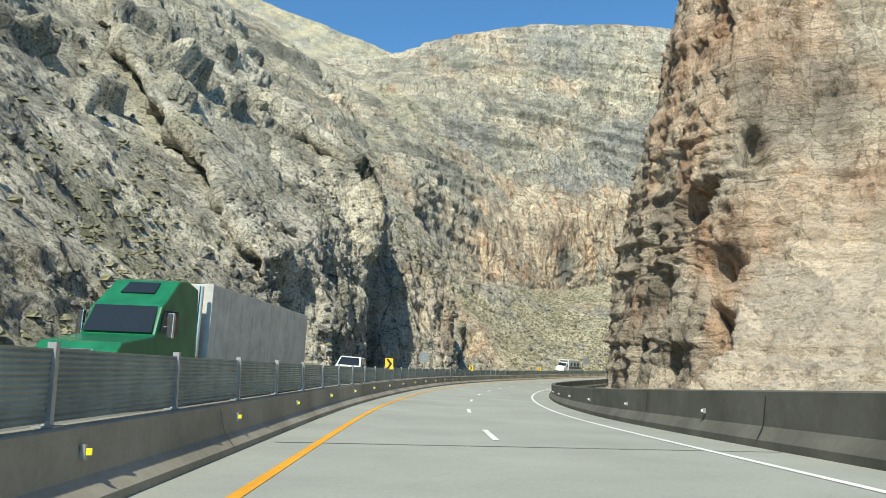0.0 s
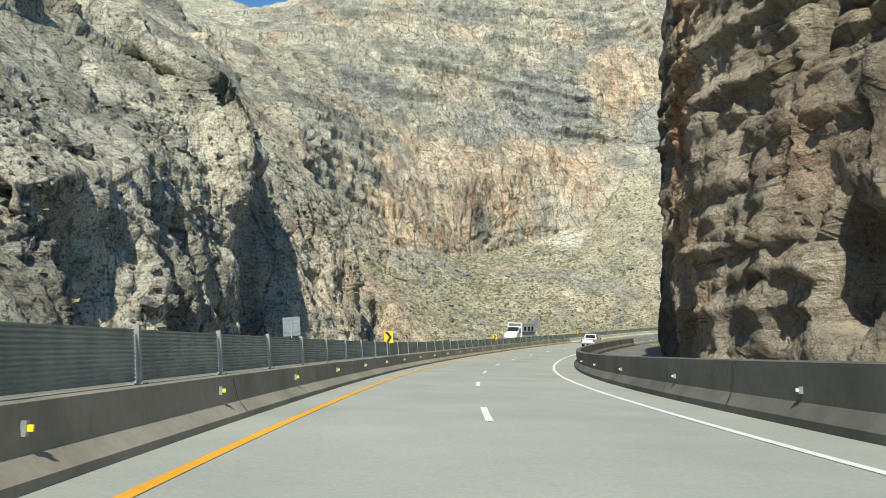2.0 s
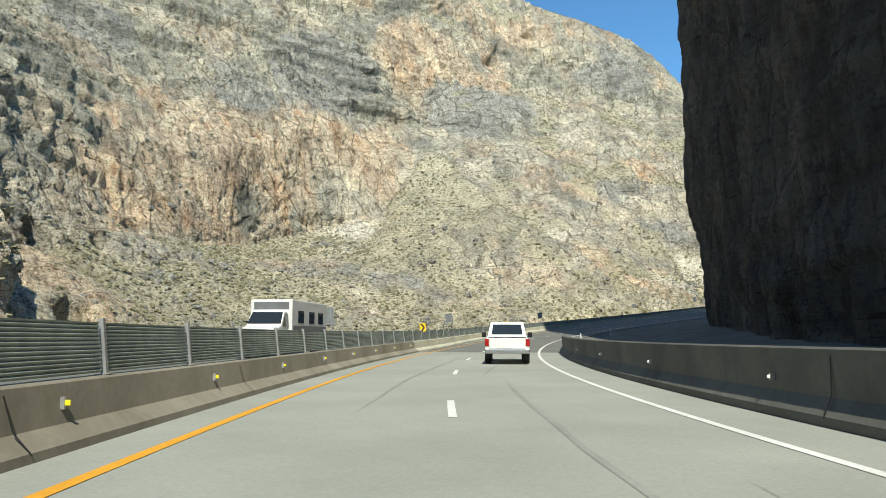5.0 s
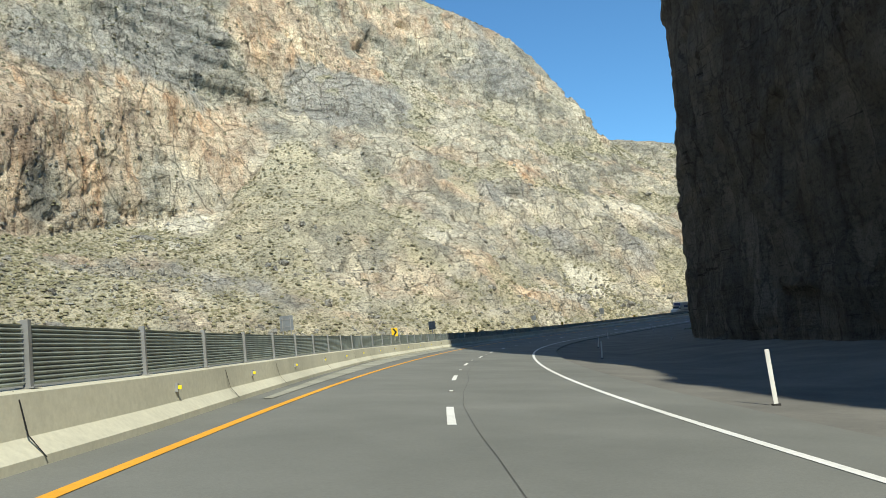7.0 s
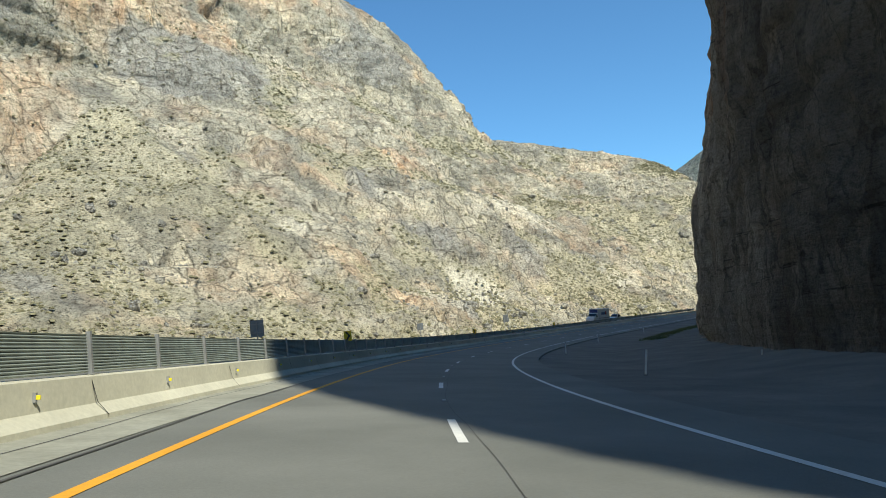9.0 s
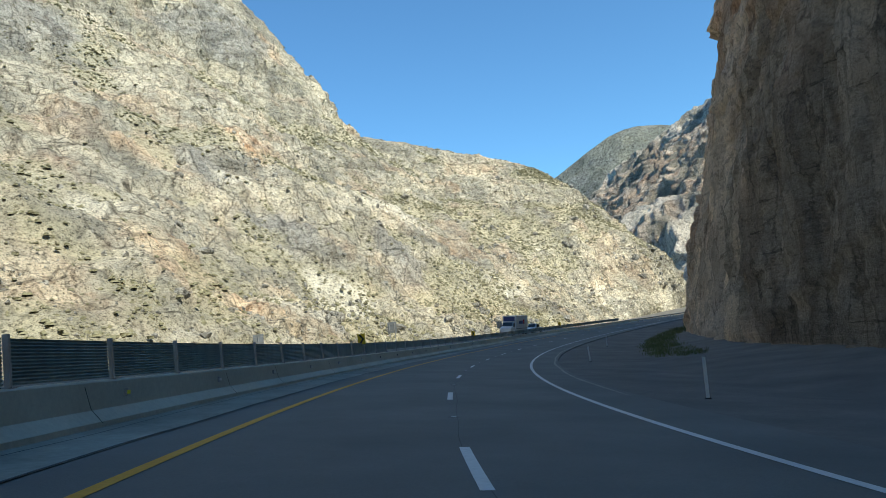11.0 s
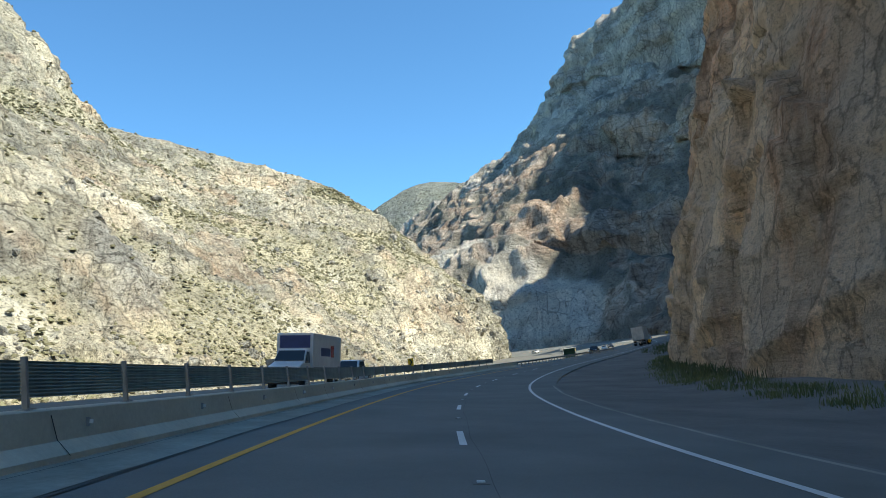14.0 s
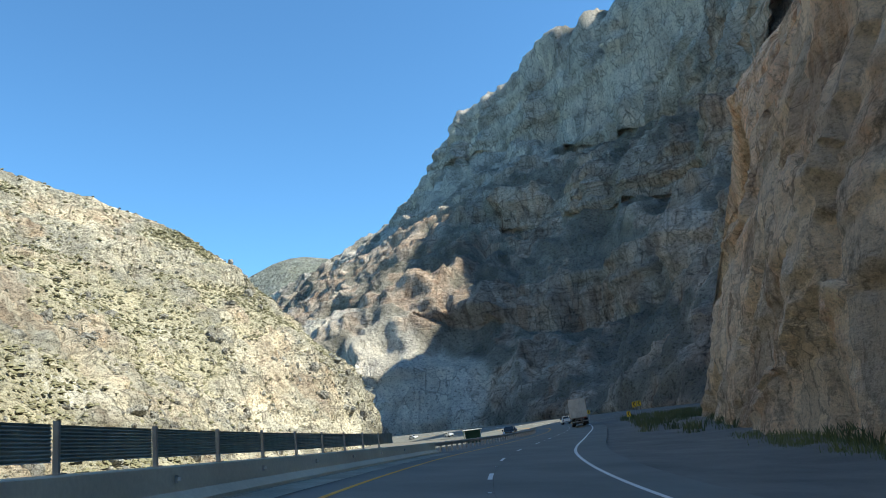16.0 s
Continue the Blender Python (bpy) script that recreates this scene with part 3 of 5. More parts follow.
# hollows in the first spur: place x y z, radius across, radius upright, depth
HOLLOWS = [(19.6, 72.7, 9.0, 2.0, 4.2, 4.5), (19.4, 75.6, 3.6, 2.3, 2.6, 4.0), (17.0, 62.0, 3.8, 2.2, 5.0, 5.0), (19.6, 65.2, 11.0, 2.2, 2.6, 4.0), (20.2, 78.0, 15.0, 1.2, 2.4, 3.0), (21.5, 71.0, 18.0, 3.2, 3.0, 4.0), (19.0, 68.6, 2.0, 1.6, 3.0, 3.5), (24.0, 66.0, 25.0, 2.0, 4.0, 3.0)]


def hollows(p):
    out = np.zeros(len(p))
    for x, y, z, r, h, depth in HOLLOWS:
        away = np.sqrt((p[:, 1] - y) ** 2 / r ** 2 + (p[:, 2] - z) ** 2 / h ** 2 + ((p[:, 0] - x) / 9) ** 2) + 0.7 * fbm(p * 0.28 + x, 3)
        out += depth * smooth(-away, -1.1, -0.75)
    return out


def relief_wall(p, steep):
    """A fine-bedded spur where the wall begins, then a sheer grey face with flutes that run down, then brown blocks."""
    spur = smooth(-p[:, 1], -104, -98) * smooth(-p[:, 0], -75, -45)
    brown = smooth(p[:, 0], 195, 235)
    grey = (1 - spur) * (1 - brown)
    apron = smooth(-p[:, 1], -66, -56)
    out = -0.7 + 0.1 * spur + (2.0 - 1.0 * spur) * fbm(p * 0.035, 3)
    out += grey * (1.3 * ridged(p * np.array([0.09, 0.09, 0.010]), 2) + 1.1 * ridged(p * np.array([0.30, 0.30, 0.022]) + 4.0, 3) + 0.7 * joints(p, 5.0, 2.0) + 0.35 * ledges(p, 4.5, (0.3, -0.1)))
    out += spur * (0.8 * billow(p * 0.14, 3, 0.5) + 1.0 * joints(p, 4.2) * (1 - 0.6 * apron) + 0.4 * joints(p, 1.5, 3.0) + 0.6 * ledges(p + 9.0, 1.6, (0.06, -0.05), keep=0.2) + 0.3 * ledges(p + 5.0, 0.6, (0.06, -0.05), keep=0.3) + 0.5 * fbm(p * 0.5, 3, 0.6))
    out += brown * (2.6 * joints(p, 9.0, 2.0) + 1.0 * joints(p, 3.6, 6.0) + 1.5 * billow(p * np.array([0.08, 0.08, 0.045]), 3, 0.45) + 0.5 * ledges(p, 3.5, (0.3, -0.1)))
    return out + 0.25 * fbm(p * 0.6, 4, 0.65)


# warm bare cliffs: place and radius
WARM = [(35, 400, 71, 24), (9, 330, 31, 18), (71, 439, 103, 24), (149, 472, 96, 26), (202, 524, 188, 26), (230, 507, 159, 28), (295, 548, 213, 26), (93, 450, 83, 16), (-9, 248, 31, 14), (198, 508, 147, 20), (247, 431, 68, 9), (207, 389, 38, 8)] + [
    (376, 515, 169, 12), (291, 444, 88, 12), (212, 376, 21, 8), (193, 516, 174, 22), (108, 462, 110, 22), (215, 383, 25, 10), (91, 522, 215, 14), (-45, 195, 73, 8), (3, 260, 14, 14), (302, 449, 87, 12), (52, 420, 90, 22)]
# grey slabs
GREY = [(139, 505, 163, 28), (101, 546, 260, 34), (124, 488, 147, 24), (79, 462, 131, 18), (18, 453, 153, 24), (210, 497, 133, 20), (115, 395, 32, 14), (119, 491, 152, 22), (216, 498, 136, 22), (250, 492, 134, 18), (117, 384, 26, 10)] + [
    (346, 518, 172, 28), (257, 430, 70, 10), (269, 408, 41, 16), (320, 401, 41, 14), (-60, 150, 62, 12)]
# pale bare patches
PALE = [(-48, 115, 30, 12), (124, 450, 60, 10), (108, 422, 47, 6), (121, 445, 57, 9), (344, 427, 62, 16), (274, 393, 20, 11), (247, 379, 18, 7), (203, 402, 48, 8), (187, 565, 269, 16), (354, 429, 63, 13)] + [
    (240, 382, 20, 6), (270, 395, 22, 10), (366, 390, 23, 8), (206, 401, 47, 8), (263, 427, 66, 5), (272, 426, 63, 5), (492, 365, 15, 12), (448, 413, 47, 7), (453, 376, 16, 14)]


def tone_north(p, steep, d):
    """Red: warm bare cliff, green: talus with scrub, blue: pale patches, alpha: grey slabs."""
    n = fbm(p * 0.03, 4)
    m = fbm(p * np.array([0.09, 0.09, 0.03]) + 5.0, 4)
    warm = sum((spot(p, *w) for w in WARM), 0.0 * n)
    warm = 0.35 * smooth(n + 0.5 * m, 0.0, 0.35) + 0.65 * smooth(warm + 0.5 * n + 0.6 * m, 0.12, 0.75)
    grey = sum((spot(p, *w) for w in GREY), 0.0 * n)
    grey = smooth(grey + 0.6 * n + 0.5 * m, 0.3, 0.7)
    pale = sum((spot(p, *w) for w in PALE), 0.0 * n)
    pale = 0.8 * smooth(pale + 0.5 * n + 0.8 * m + 0.9 * fbm(p * np.array([0.3, 0.3, 0.5]), 3, 0.65), 0.45, 0.7) * smooth(pale, 0.05, 0.4)
    # lighter grey near buttress, raised further to make up for missing sunlight
    pale = np.maximum(pale, 0.8 * smooth(-p[:, 1] - 0.6 * p[:, 0], -300, -230) * smooth(m + n, -0.3, 0.3))
    scrub = 1 - bareness(p, steep)
    return np.stack([warm * (1 - 0.7 * grey), scrub, pale, grey], 1)


def tone_wall(p, steep, d):
    """A tan spur with pale ledges below it, a grey middle darkened for its shade, then brown with pale faces."""
    n = fbm(p * 0.03, 4)
    m = fbm(p * np.array([0.12, 0.12, 0.05]), 3)
    # shade painted into the grey stretch, fading out along the wall
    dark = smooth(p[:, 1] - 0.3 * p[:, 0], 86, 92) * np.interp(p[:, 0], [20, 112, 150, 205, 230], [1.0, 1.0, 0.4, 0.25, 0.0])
    apron = smooth(-p[:, 1], -64, -54) * smooth(-p[:, 2], -20, -13)
    # past x 140 the faces are lightened in place of bounced light
    pale = 0.9 * apron + 0.3 * smooth(-p[:, 1], -95, -88) + 0.8 * spot(p, 29, 112, 14, 5) + 0.7 * smooth(p[:, 0], 140, 200) * smooth(-p[:, 2], -80, -30)
    warm = smooth(n + 0.9 * m + 0.15 - 0.5 * dark + 0.6 * smooth(p[:, 0], 170, 215) + 0.5 * smooth(p[:, 0], 110, 140) * smooth(p[:, 2] - 0.1 * p[:, 0], 6, 16), 0.0, 0.5)
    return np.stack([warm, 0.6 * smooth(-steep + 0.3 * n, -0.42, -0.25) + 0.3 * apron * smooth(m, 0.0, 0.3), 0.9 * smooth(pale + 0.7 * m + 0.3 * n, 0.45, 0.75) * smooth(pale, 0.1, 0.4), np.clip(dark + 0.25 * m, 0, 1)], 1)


def tone_east(p, steep, d):
    """Brown cliff bands, grey scree between them and in shade-dark ravines, a pale top band and pale slabs at the foot.
    """
    n = fbm(p * 0.02, 4)
    m = fbm(p * np.array([0.05, 0.05, 0.015]) + 9.0, 4)
    pale = np.clip(spot(p, 625, 395, 25, 50) + spot(p, 650, 345, 25, 30) + spot(p, 720, 440, 90, 35) + spot(p, 662, 392, 105, 42), 0, 1)
    high = smooth(p[:, 2] + 60 * n, 200, 260)
    # recesses (low d) lean to the dark scree colour, imitating ravine shade
    bare = smooth(steep + 0.35 * n + 0.45 * m + 0.02 * d, 0.34, 0.48)
    return np.stack([0.65 * smooth(n + 1.2 * m, -0.15, 0.2) * bare * (1 - 0.6 * high), (1 - bare), np.maximum(0.8 * smooth(pale + 0.2 * n, 0.4, 0.6), 0.8 * high * bare * smooth(m, -0.25, 0.1)), 0.7 * high * smooth(-m, -0.1, 0.2)], 1)


def tone_plain(p, steep, d):
    n = fbm(p * 0.03, 4)
    return np.stack([smooth(n + 0.6 * (steep - 0.5), 0.0, 0.45), smooth(-steep + 0.35 * n, -0.5, -0.3), 0 * n, 0.5 * smooth(-n, -0.1, 0.2)], 1)


NORTH = [
    (-34, -160, 0, -1, 0.1, [(14, 25), (40, 55), (110, 120), (170, 180), (260, 250)]),
    (-30, -30, 0, -0.9, 0.44, [(6, 9), (34, 38), (110, 120), (170, 180), (260, 260)]),
    (-29, 30, 0, -0.85, 0.5, [(8, 9), (44, 42), (76, 70), (180, 170), (260, 262)]),
    (-29, 76, 0, -0.72, 0.69, [(10, 9), (50, 45), (78, 64), (180, 172), (260, 265)]),
    (-27, 104, 0, -0.7, 0.7, [(10, 9), (36, 36), (72, 62), (176, 176), (254, 266)]),
    (-24.5, 126, 0, -0.6, 0.8, [(6, 11), (14, 22), (30, 36), (172, 180), (250, 268)]),
    (-33, 131, 0, -0.75, 0.66, [(1, 12), (-2, 22), (12, 35), (162, 183), (240, 270)]),
    (-32, 140, 0, -0.75, 0.66, [(1, 13), (-2, 25), (12, 38), (162, 184), (240, 270)]),
    (-22, 149, 0, -0.55, 0.83, [(6, 18), (16, 32), (32, 44), (172, 186), (250, 270)]),
    (-25, 158, 0, -0.55, 0.83, [(6, 20), (15, 36), (30, 49), (169, 188), (248, 270)]),
    (-22, 185, 0, -0.55, 0.83, [(8, 26), (14, 42), (26, 60), (168, 186), (250, 268)]),
    (-22, 205, 0, -0.85, 0.5, [(3, 26), (-3, 44), (4, 60), (166, 185), (252, 266)]),
    (-39, 211, 0, -0.92, 0.38, [(1, 30), (-22, 46), (-15, 62), (147, 184), (235, 264)]),
    (-36, 222, 0, -0.9, 0.42, [(1, 30), (-18, 48), (-11, 64), (146, 182), (238, 262)]),
    (-9.5, 235, 0, -0.75, 0.65, [(7, 28), (14, 52), (25, 66), (160, 180), (260, 258)]),
    (4, 262, 0, -0.5, 0.86, [(6, 20), (6, 34), (16, 52), (156, 172), (260, 250)]),
    (-6, 270, 0.5, -0.6, 0.8, [(1, 12), (-9, 24), (2, 50), (142, 170), (250, 248)]),
    (-2, 282, 0.5, -0.5, 0.86, [(3, 14), (-4, 26), (10, 50), (146, 168), (252, 246)]),
    (16, 296, 1, -0.35, 0.94, [(42, 38), (54, 58), (84, 110), (150, 165), (262, 243)])] + [
    (58, 322, 2, -0.1, 1, [(50, 22), (90, 47), (98, 86), (170, 190), (242, 278)]),
    (120, 340, 3, 0, 1, [(60, 32), (122, 60), (130, 112), (180, 190), (228, 284)]),
    (190, 352, 3, 0, 1, [(26, 20), (100, 75), (150, 125), (170, 185), (222, 284)]),
    (270, 372, 3, 0.05, 1, [(22, 16), (63, 70), (90, 96), (160, 165), (198, 252)]),
    (365, 372, 4, 0.1, 1, [(15, 16), (42, 40), (76, 66), (118, 120), (160, 196)])] + [
    (412, 372, 4, 0.08, 1, [(15, 15), (42, 40), (74, 66), (108, 102), (150, 136)]),
    (455, 372, 5, 0.05, 1, [(15, 14), (40, 40), (67, 67), (95, 95), (124, 120)]),
    (520, 366, 6, 0, 1, [(10, 30), (14, 38), (32, 54), (62, 86), (74, 98)]),
    (542, 372, 6, -0.3, 0.95, [(6, 15), (10, 28), (20, 38), (32, 52), (45, 66)]),
    (556, 420, 6, -1, 0.2, [(8, 20), (14, 34), (24, 50), (34, 70), (46, 84)]),
    (570, 560, 6, -1, 0.2, [(20, 20), (40, 40), (60, 60), (80, 80), (120, 100)])]
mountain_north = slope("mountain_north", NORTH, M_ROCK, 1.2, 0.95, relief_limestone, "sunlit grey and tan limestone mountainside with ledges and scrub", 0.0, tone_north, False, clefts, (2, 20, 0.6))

slope("ridge_northwest", [
    (-700, 650, 150, 0, 1, [(60, 60), (120, 130), (180, 210), (240, 300), (300, 400)]),
    (-420, 650, 150, 0, 1, [(60, 60), (120, 130), (180, 220), (240, 310), (305, 425)]),
    (-230, 650, 150, 0, 1, [(60, 50), (120, 120), (180, 200), (250, 280), (315, 364)]),
    (-50, 650, 150, 0, 1, [(60, 40), (120, 100), (180, 160), (250, 225), (329, 292)]),
    (150, 650, 150, 0, 1, [(60, 30), (120, 70), (180, 110), (250, 150), (329, 200)]),
], M_ROCK, 4.0, 4.0, relief_limestone, "high bare limestone ridge in full sun", 40.0, tone_plain, False)

CLIFF = [
    (75, -60, 0, 0.8, -0.2, [(8, 14), (20, 30), (40, 50), (60, 64), (90, 80)]),
    (54, 10, 0, 0.8, 0.5, [(8, 8), (20, 20), (34, 36), (46, 56), (80, 76)]),
    (33, 40, 0, 0.8, 0.6, [(7, 6), (17, 14), (28, 28), (40, 50), (72, 80)]),
    (20, 57, 0, 0.85, 0.5, [(5, 5), (11, 12), (18, 24), (27, 50), (60, 90)]),
    (19.8, 66, 0, 0.95, 0.3, [(3.4, 11), (6, 17), (9, 27), (17, 55), (56, 96)]),
    (18.7, 76, 0, 0.97, 0.25, [(2.6, 11), (4.2, 18), (7, 29), (15, 58), (56, 98)]),
    (18.8, 86, 0, 0.97, 0.25, [(1.4, 10), (3.2, 19), (6.5, 29), (15, 58), (56, 98)]),
    (20.4, 92, 0, 0.95, 0.3, [(1.2, 11), (3, 19), (7, 29), (17, 58), (58, 98)]),
    (22.6, 99, -0.5, 1, -0.2, [(1, 12), (3, 24), (7, 36), (16, 58), (60, 90)])] + [
    (30.5, 114.5, -0.5, 0.95, -0.3, [(1.5, 12), (3, 26), (5, 40), (10, 56), (40, 74)]),
    (45.5, 137.5, -0.5, 0.88, -0.45, [(1, 13), (2.5, 27), (5, 42), (8, 54), (40, 66)]),
    (61, 162, -0.5, 0.82, -0.55, [(1, 14), (2.5, 28), (5, 42), (8, 52), (40, 62)]),
    (75.2, 180, -0.5, 0.78, -0.62, [(1, 17), (2, 36), (3.5, 62), (5, 88), (30, 104)]),
    (90.2, 197, -0.5, 0.74, -0.67, [(1, 18), (2, 38), (3.5, 64), (5, 90), (30, 106)])] + [
    (119.7, 229.4, -0.5, 0.66, -0.75, [(1, 17), (2.5, 36), (4, 60), (6, 84), (40, 100)]),
    (159.6, 254.4, -0.5, 0.5, -0.86, [(2, 15), (5, 30), (9, 48), (14, 68), (42, 90)]),
    (198.6, 272.6, -0.5, 0.35, -0.93, [(3, 14), (7, 30), (13, 50), (20, 72), (46, 105)]),
    (239.4, 286.4, 0, 0.25, -0.97, [(3, 14), (8, 30), (14, 50), (22, 74), (52, 110)]),
    (274.6, 289.4, 0.5, 0.2, -0.97, [(3, 12), (9, 27), (17, 46), (27, 70), (58, 104)]),
    (309.5, 287.2, 1, 0.25, -0.96, [(4, 11), (11, 25), (20, 43), (32, 66), (62, 98)]),
    (338, 278.6, 1.5, 0.6, -0.8, [(5, 11), (13, 25), (23, 42), (36, 64), (66, 95)]),
    (354, 260, 2, 0.95, -0.3, [(5, 10), (12, 22), (20, 36), (32, 54), (60, 80)]),
    (362, 230, 3, 0.95, 0.1, [(5, 12), (12, 24), (20, 38), (30, 54), (60, 80)])]
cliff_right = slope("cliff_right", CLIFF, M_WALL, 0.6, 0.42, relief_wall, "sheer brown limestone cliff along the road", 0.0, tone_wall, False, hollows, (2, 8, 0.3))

EAST = [
    (350, 240, 4, 0.3, -0.95, [(40, 30), (80, 50), (92, 90), (160, 140), (178, 210), (240, 260), (255, 330), (330, 360)]),
    (450, 250, 6, 0.75, -0.65, [(40, 24), (88, 55), (100, 85), (150, 115), (162, 150), (205, 180), (222, 270), (300, 300)]),
    (540, 268, 7, 0.88, -0.47, [(40, 28), (84, 52), (96, 88), (160, 125), (172, 160), (228, 200), (246, 310), (330, 330)]),
    (600, 308, 8, 0.958, -0.287, [(34, 30), (70, 50), (84, 86), (170, 135), (186, 172), (284, 232), (304, 362), (390, 385)]),
    (625, 350, 9, 0.973, -0.23, [(22, 38), (60, 56), (76, 80), (190, 150), (206, 185), (318, 270), (336, 350), (430, 378)])] + [
    (632, 398, 10, 0.994, -0.11, [(26, 45), (70, 72), (86, 86), (180, 140), (300, 205), (388, 285), (406, 335), (500, 360)]),
    (700, 470, 12, 1, -0.045, [(24, 45), (50, 66), (90, 80), (150, 110), (260, 170), (380, 228), (420, 262), (520, 290)]),
    (850, 600, 14, 1, 0.08, [(50, 26), (100, 50), (110, 64), (200, 110), (240, 140), (330, 185), (398, 222), (480, 240)]),
    (1000, 800, 14, 1, 0, [(50, 20), (80, 40), (100, 55), (130, 75), (150, 92), (170, 115), (190, 130), (220, 160)])]
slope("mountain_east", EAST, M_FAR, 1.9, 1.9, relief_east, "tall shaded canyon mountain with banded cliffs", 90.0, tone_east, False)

# added mass, not a known rim: its height is set by the shadow it casts
slope("shading_rim_south", [
    (560, 178, 20, 0.1, -1, [(15, 90), (32, 170), (50, 240), (70, 285), (140, 290)]),
    (655, 175, 20, 0.1, -1, [(15, 90), (32, 180), (50, 255), (70, 300), (140, 305)]),
    (710, 172, 20, 0.1, -1, [(15, 90), (32, 180), (50, 315), (70, 385), (140, 390)]),
    (860, 160, 20, 0.1, -1, [(15, 90), (32, 180), (50, 340), (70, 440), (140, 445)]),
    (1000, 150, 20, 0.1, -1, [(15, 90), (32, 180), (50, 340), (70, 440), (140, 445)]),
], M_FAR, 4, 4, relief_east, "high canyon rim added to shade the valley", 60.0, tone_plain, False)

slope("peak_far", [
    (1450, 1350, 20, 1, 0, [(90, 40), (180, 90), (270, 140), (360, 200), (430, 250)]),
    (1480, 1000, 20, 1, 0, [(90, 60), (180, 150), (270, 250), (360, 350), (430, 410)]),
    (1500, 850, 20, 1, 0, [(90, 80), (180, 190), (270, 310), (360, 420), (430, 475)]),
    (1520, 740, 20, 1, 0, [(90, 80), (180, 190), (270, 310), (360, 410), (430, 465)]),
    (1540, 600, 20, 1, 0, [(90, 60), (180, 150), (270, 260), (360, 360), (430, 410)]),
    (1560, 350, 20, 1, 0, [(90, 60), (180, 120), (270, 200), (360, 270), (430, 320)]),
], M_PEAK, 9, 9, relief_limestone, "grey desert peak far down the canyon", 10.0, tone_plain, False)


def scrub_on(name, ob, count, size, seed, low=0.0):
    """Desert bushes scattered over a sheet where its tone says talus, joined into one thing."""
    rng = np.random.RandomState(seed)
    me = ob.data
    co = np.empty(len(me.vertices) * 3, np.float32)
    me.vertices.foreach_get("co", co)
    co = co.reshape(-1, 3)
    tone = np.empty(len(me.vertices) * 4, np.float32)
    me.attributes["tone"].data.foreach_get("color", tone)
    weight = np.clip(tone.reshape(-1, 4)[:, 1], low, 1) * (co[:, 2] > 1) * np.where(co[:, 0] < -10, 0.25, 1.0)
    pick = rng.choice(len(co), count, p=weight / weight.sum())
    ring = np.array([(math.cos(a) * (1 - 0.25 * k), math.sin(a) * (1 - 0.25 * k), z) for k, z in ((0, 0.0), (1, 0.55)) for a in np.arange(6) * math.pi / 3 + 0.5 * k] + [(0, 0, 0.95)])
    faces = [(i, (i + 1) % 6, 6 + (i + 1) % 6, 6 + i) for i in range(6)] + [(6 + i, 6 + (i + 1) % 6, 12) for i in range(6)]
    v, f = [], []
    for j, i in enumerate(pick):
        s = size * rng.uniform(0.5, 1.5)
        b = ring * rng.uniform(0.6, 1.4, (13, 1)) * s + co[i] + np.array([rng.normal() * 0.4, rng.normal() * 0.4, -0.15 * s])
        v.append(b)
        f += [tuple(13 * j + k for k in q) for q in faces]
    return tagged(mesh_object(name, np.concatenate(v), f, M_SCRUB, False), "low grey-green desert bushes on the slope", "bush", kind="stuff")


M_SCRUB = surface("scrub_leaves", (0.165, 0.16, 0.097), (0.28, 0.262, 0.165), 0.95, 8, 0.5, 0.05, 0.6)
scrub_on("hillside_scrub", mountain_north, 44000, 0.48, 3, 0.10)


# ---- blocks on the scree ----
def boulders_on(name, ob, count, seed):
    """Angular blocks that lie about the scree and break out of it in clusters, joined into one thing."""
    rng = np.random.RandomState(seed)
    me = ob.data
    co = np.empty(len(me.vertices) * 3, np.float32)
    me.vertices.foreach_get("co", co)
    co = co.reshape(-1, 3).astype(float)
    clump = smooth(fbm(co * 0.045 + 3.0, 3), 0.0, 0.25)
    weight = (0.12 + clump) * (co[:, 2] > 1.5) * smooth(-co[:, 2], -120, -25) * np.where(co[:, 0] < 10, 0.35, 1.0) * (1 - 0.6 * cone(co))
    pick = rng.choice(len(co), count, p=weight / weight.sum())
    g = (1 + 5 ** 0.5) / 2
    ico = np.array([(-1, g, 0), (1, g, 0), (-1, -g, 0), (1, -g, 0), (0, -1, g), (0, 1, g), (0, -1, -g), (0, 1, -g), (g, 0, -1), (g, 0, 1), (-g, 0, -1), (-g, 0, 1)]) / 1.9
    tri = [(0, 11, 5), (0, 5, 1), (0, 1, 7), (0, 7, 10), (0, 10, 11), (1, 5, 9), (5, 11, 4), (11, 10, 2), (10, 7, 6), (7, 1, 8), (3, 9, 4), (3, 4, 2), (3, 2, 6), (3, 6, 8), (3, 8, 9), (4, 9, 5), (2, 4, 11), (6, 2, 10), (8, 6, 7), (9, 8, 1)]
    v, f = [], []
    for j, i in enumerate(pick):
        s = 0.3 + 0.35 * rng.pareto(2.6)
        b = ico * rng.uniform(0.6, 1.25, (12, 1)) * rng.uniform(0.6, 1.4, (1, 3)) * min(s, 1.9)
        a = rng.uniform(0, 6.3)
        b = b @ np.array([(math.cos(a), -math.sin(a), 0), (math.sin(a), math.cos(a), 0), (0, 0, 1)])
        v.append(b + co[i] + np.array([0, 0, 0.1 * s]))
        f += [tuple(12 * j + k for k in q) for q in tri]
    return tagged(mesh_object(name, np.concatenate(v), f, M_ROCK, False), "grey and tan limestone blocks on the scree", "boulder", kind="stuff")


boulders_on("scree_boulders", mountain_north, 9000, 21)


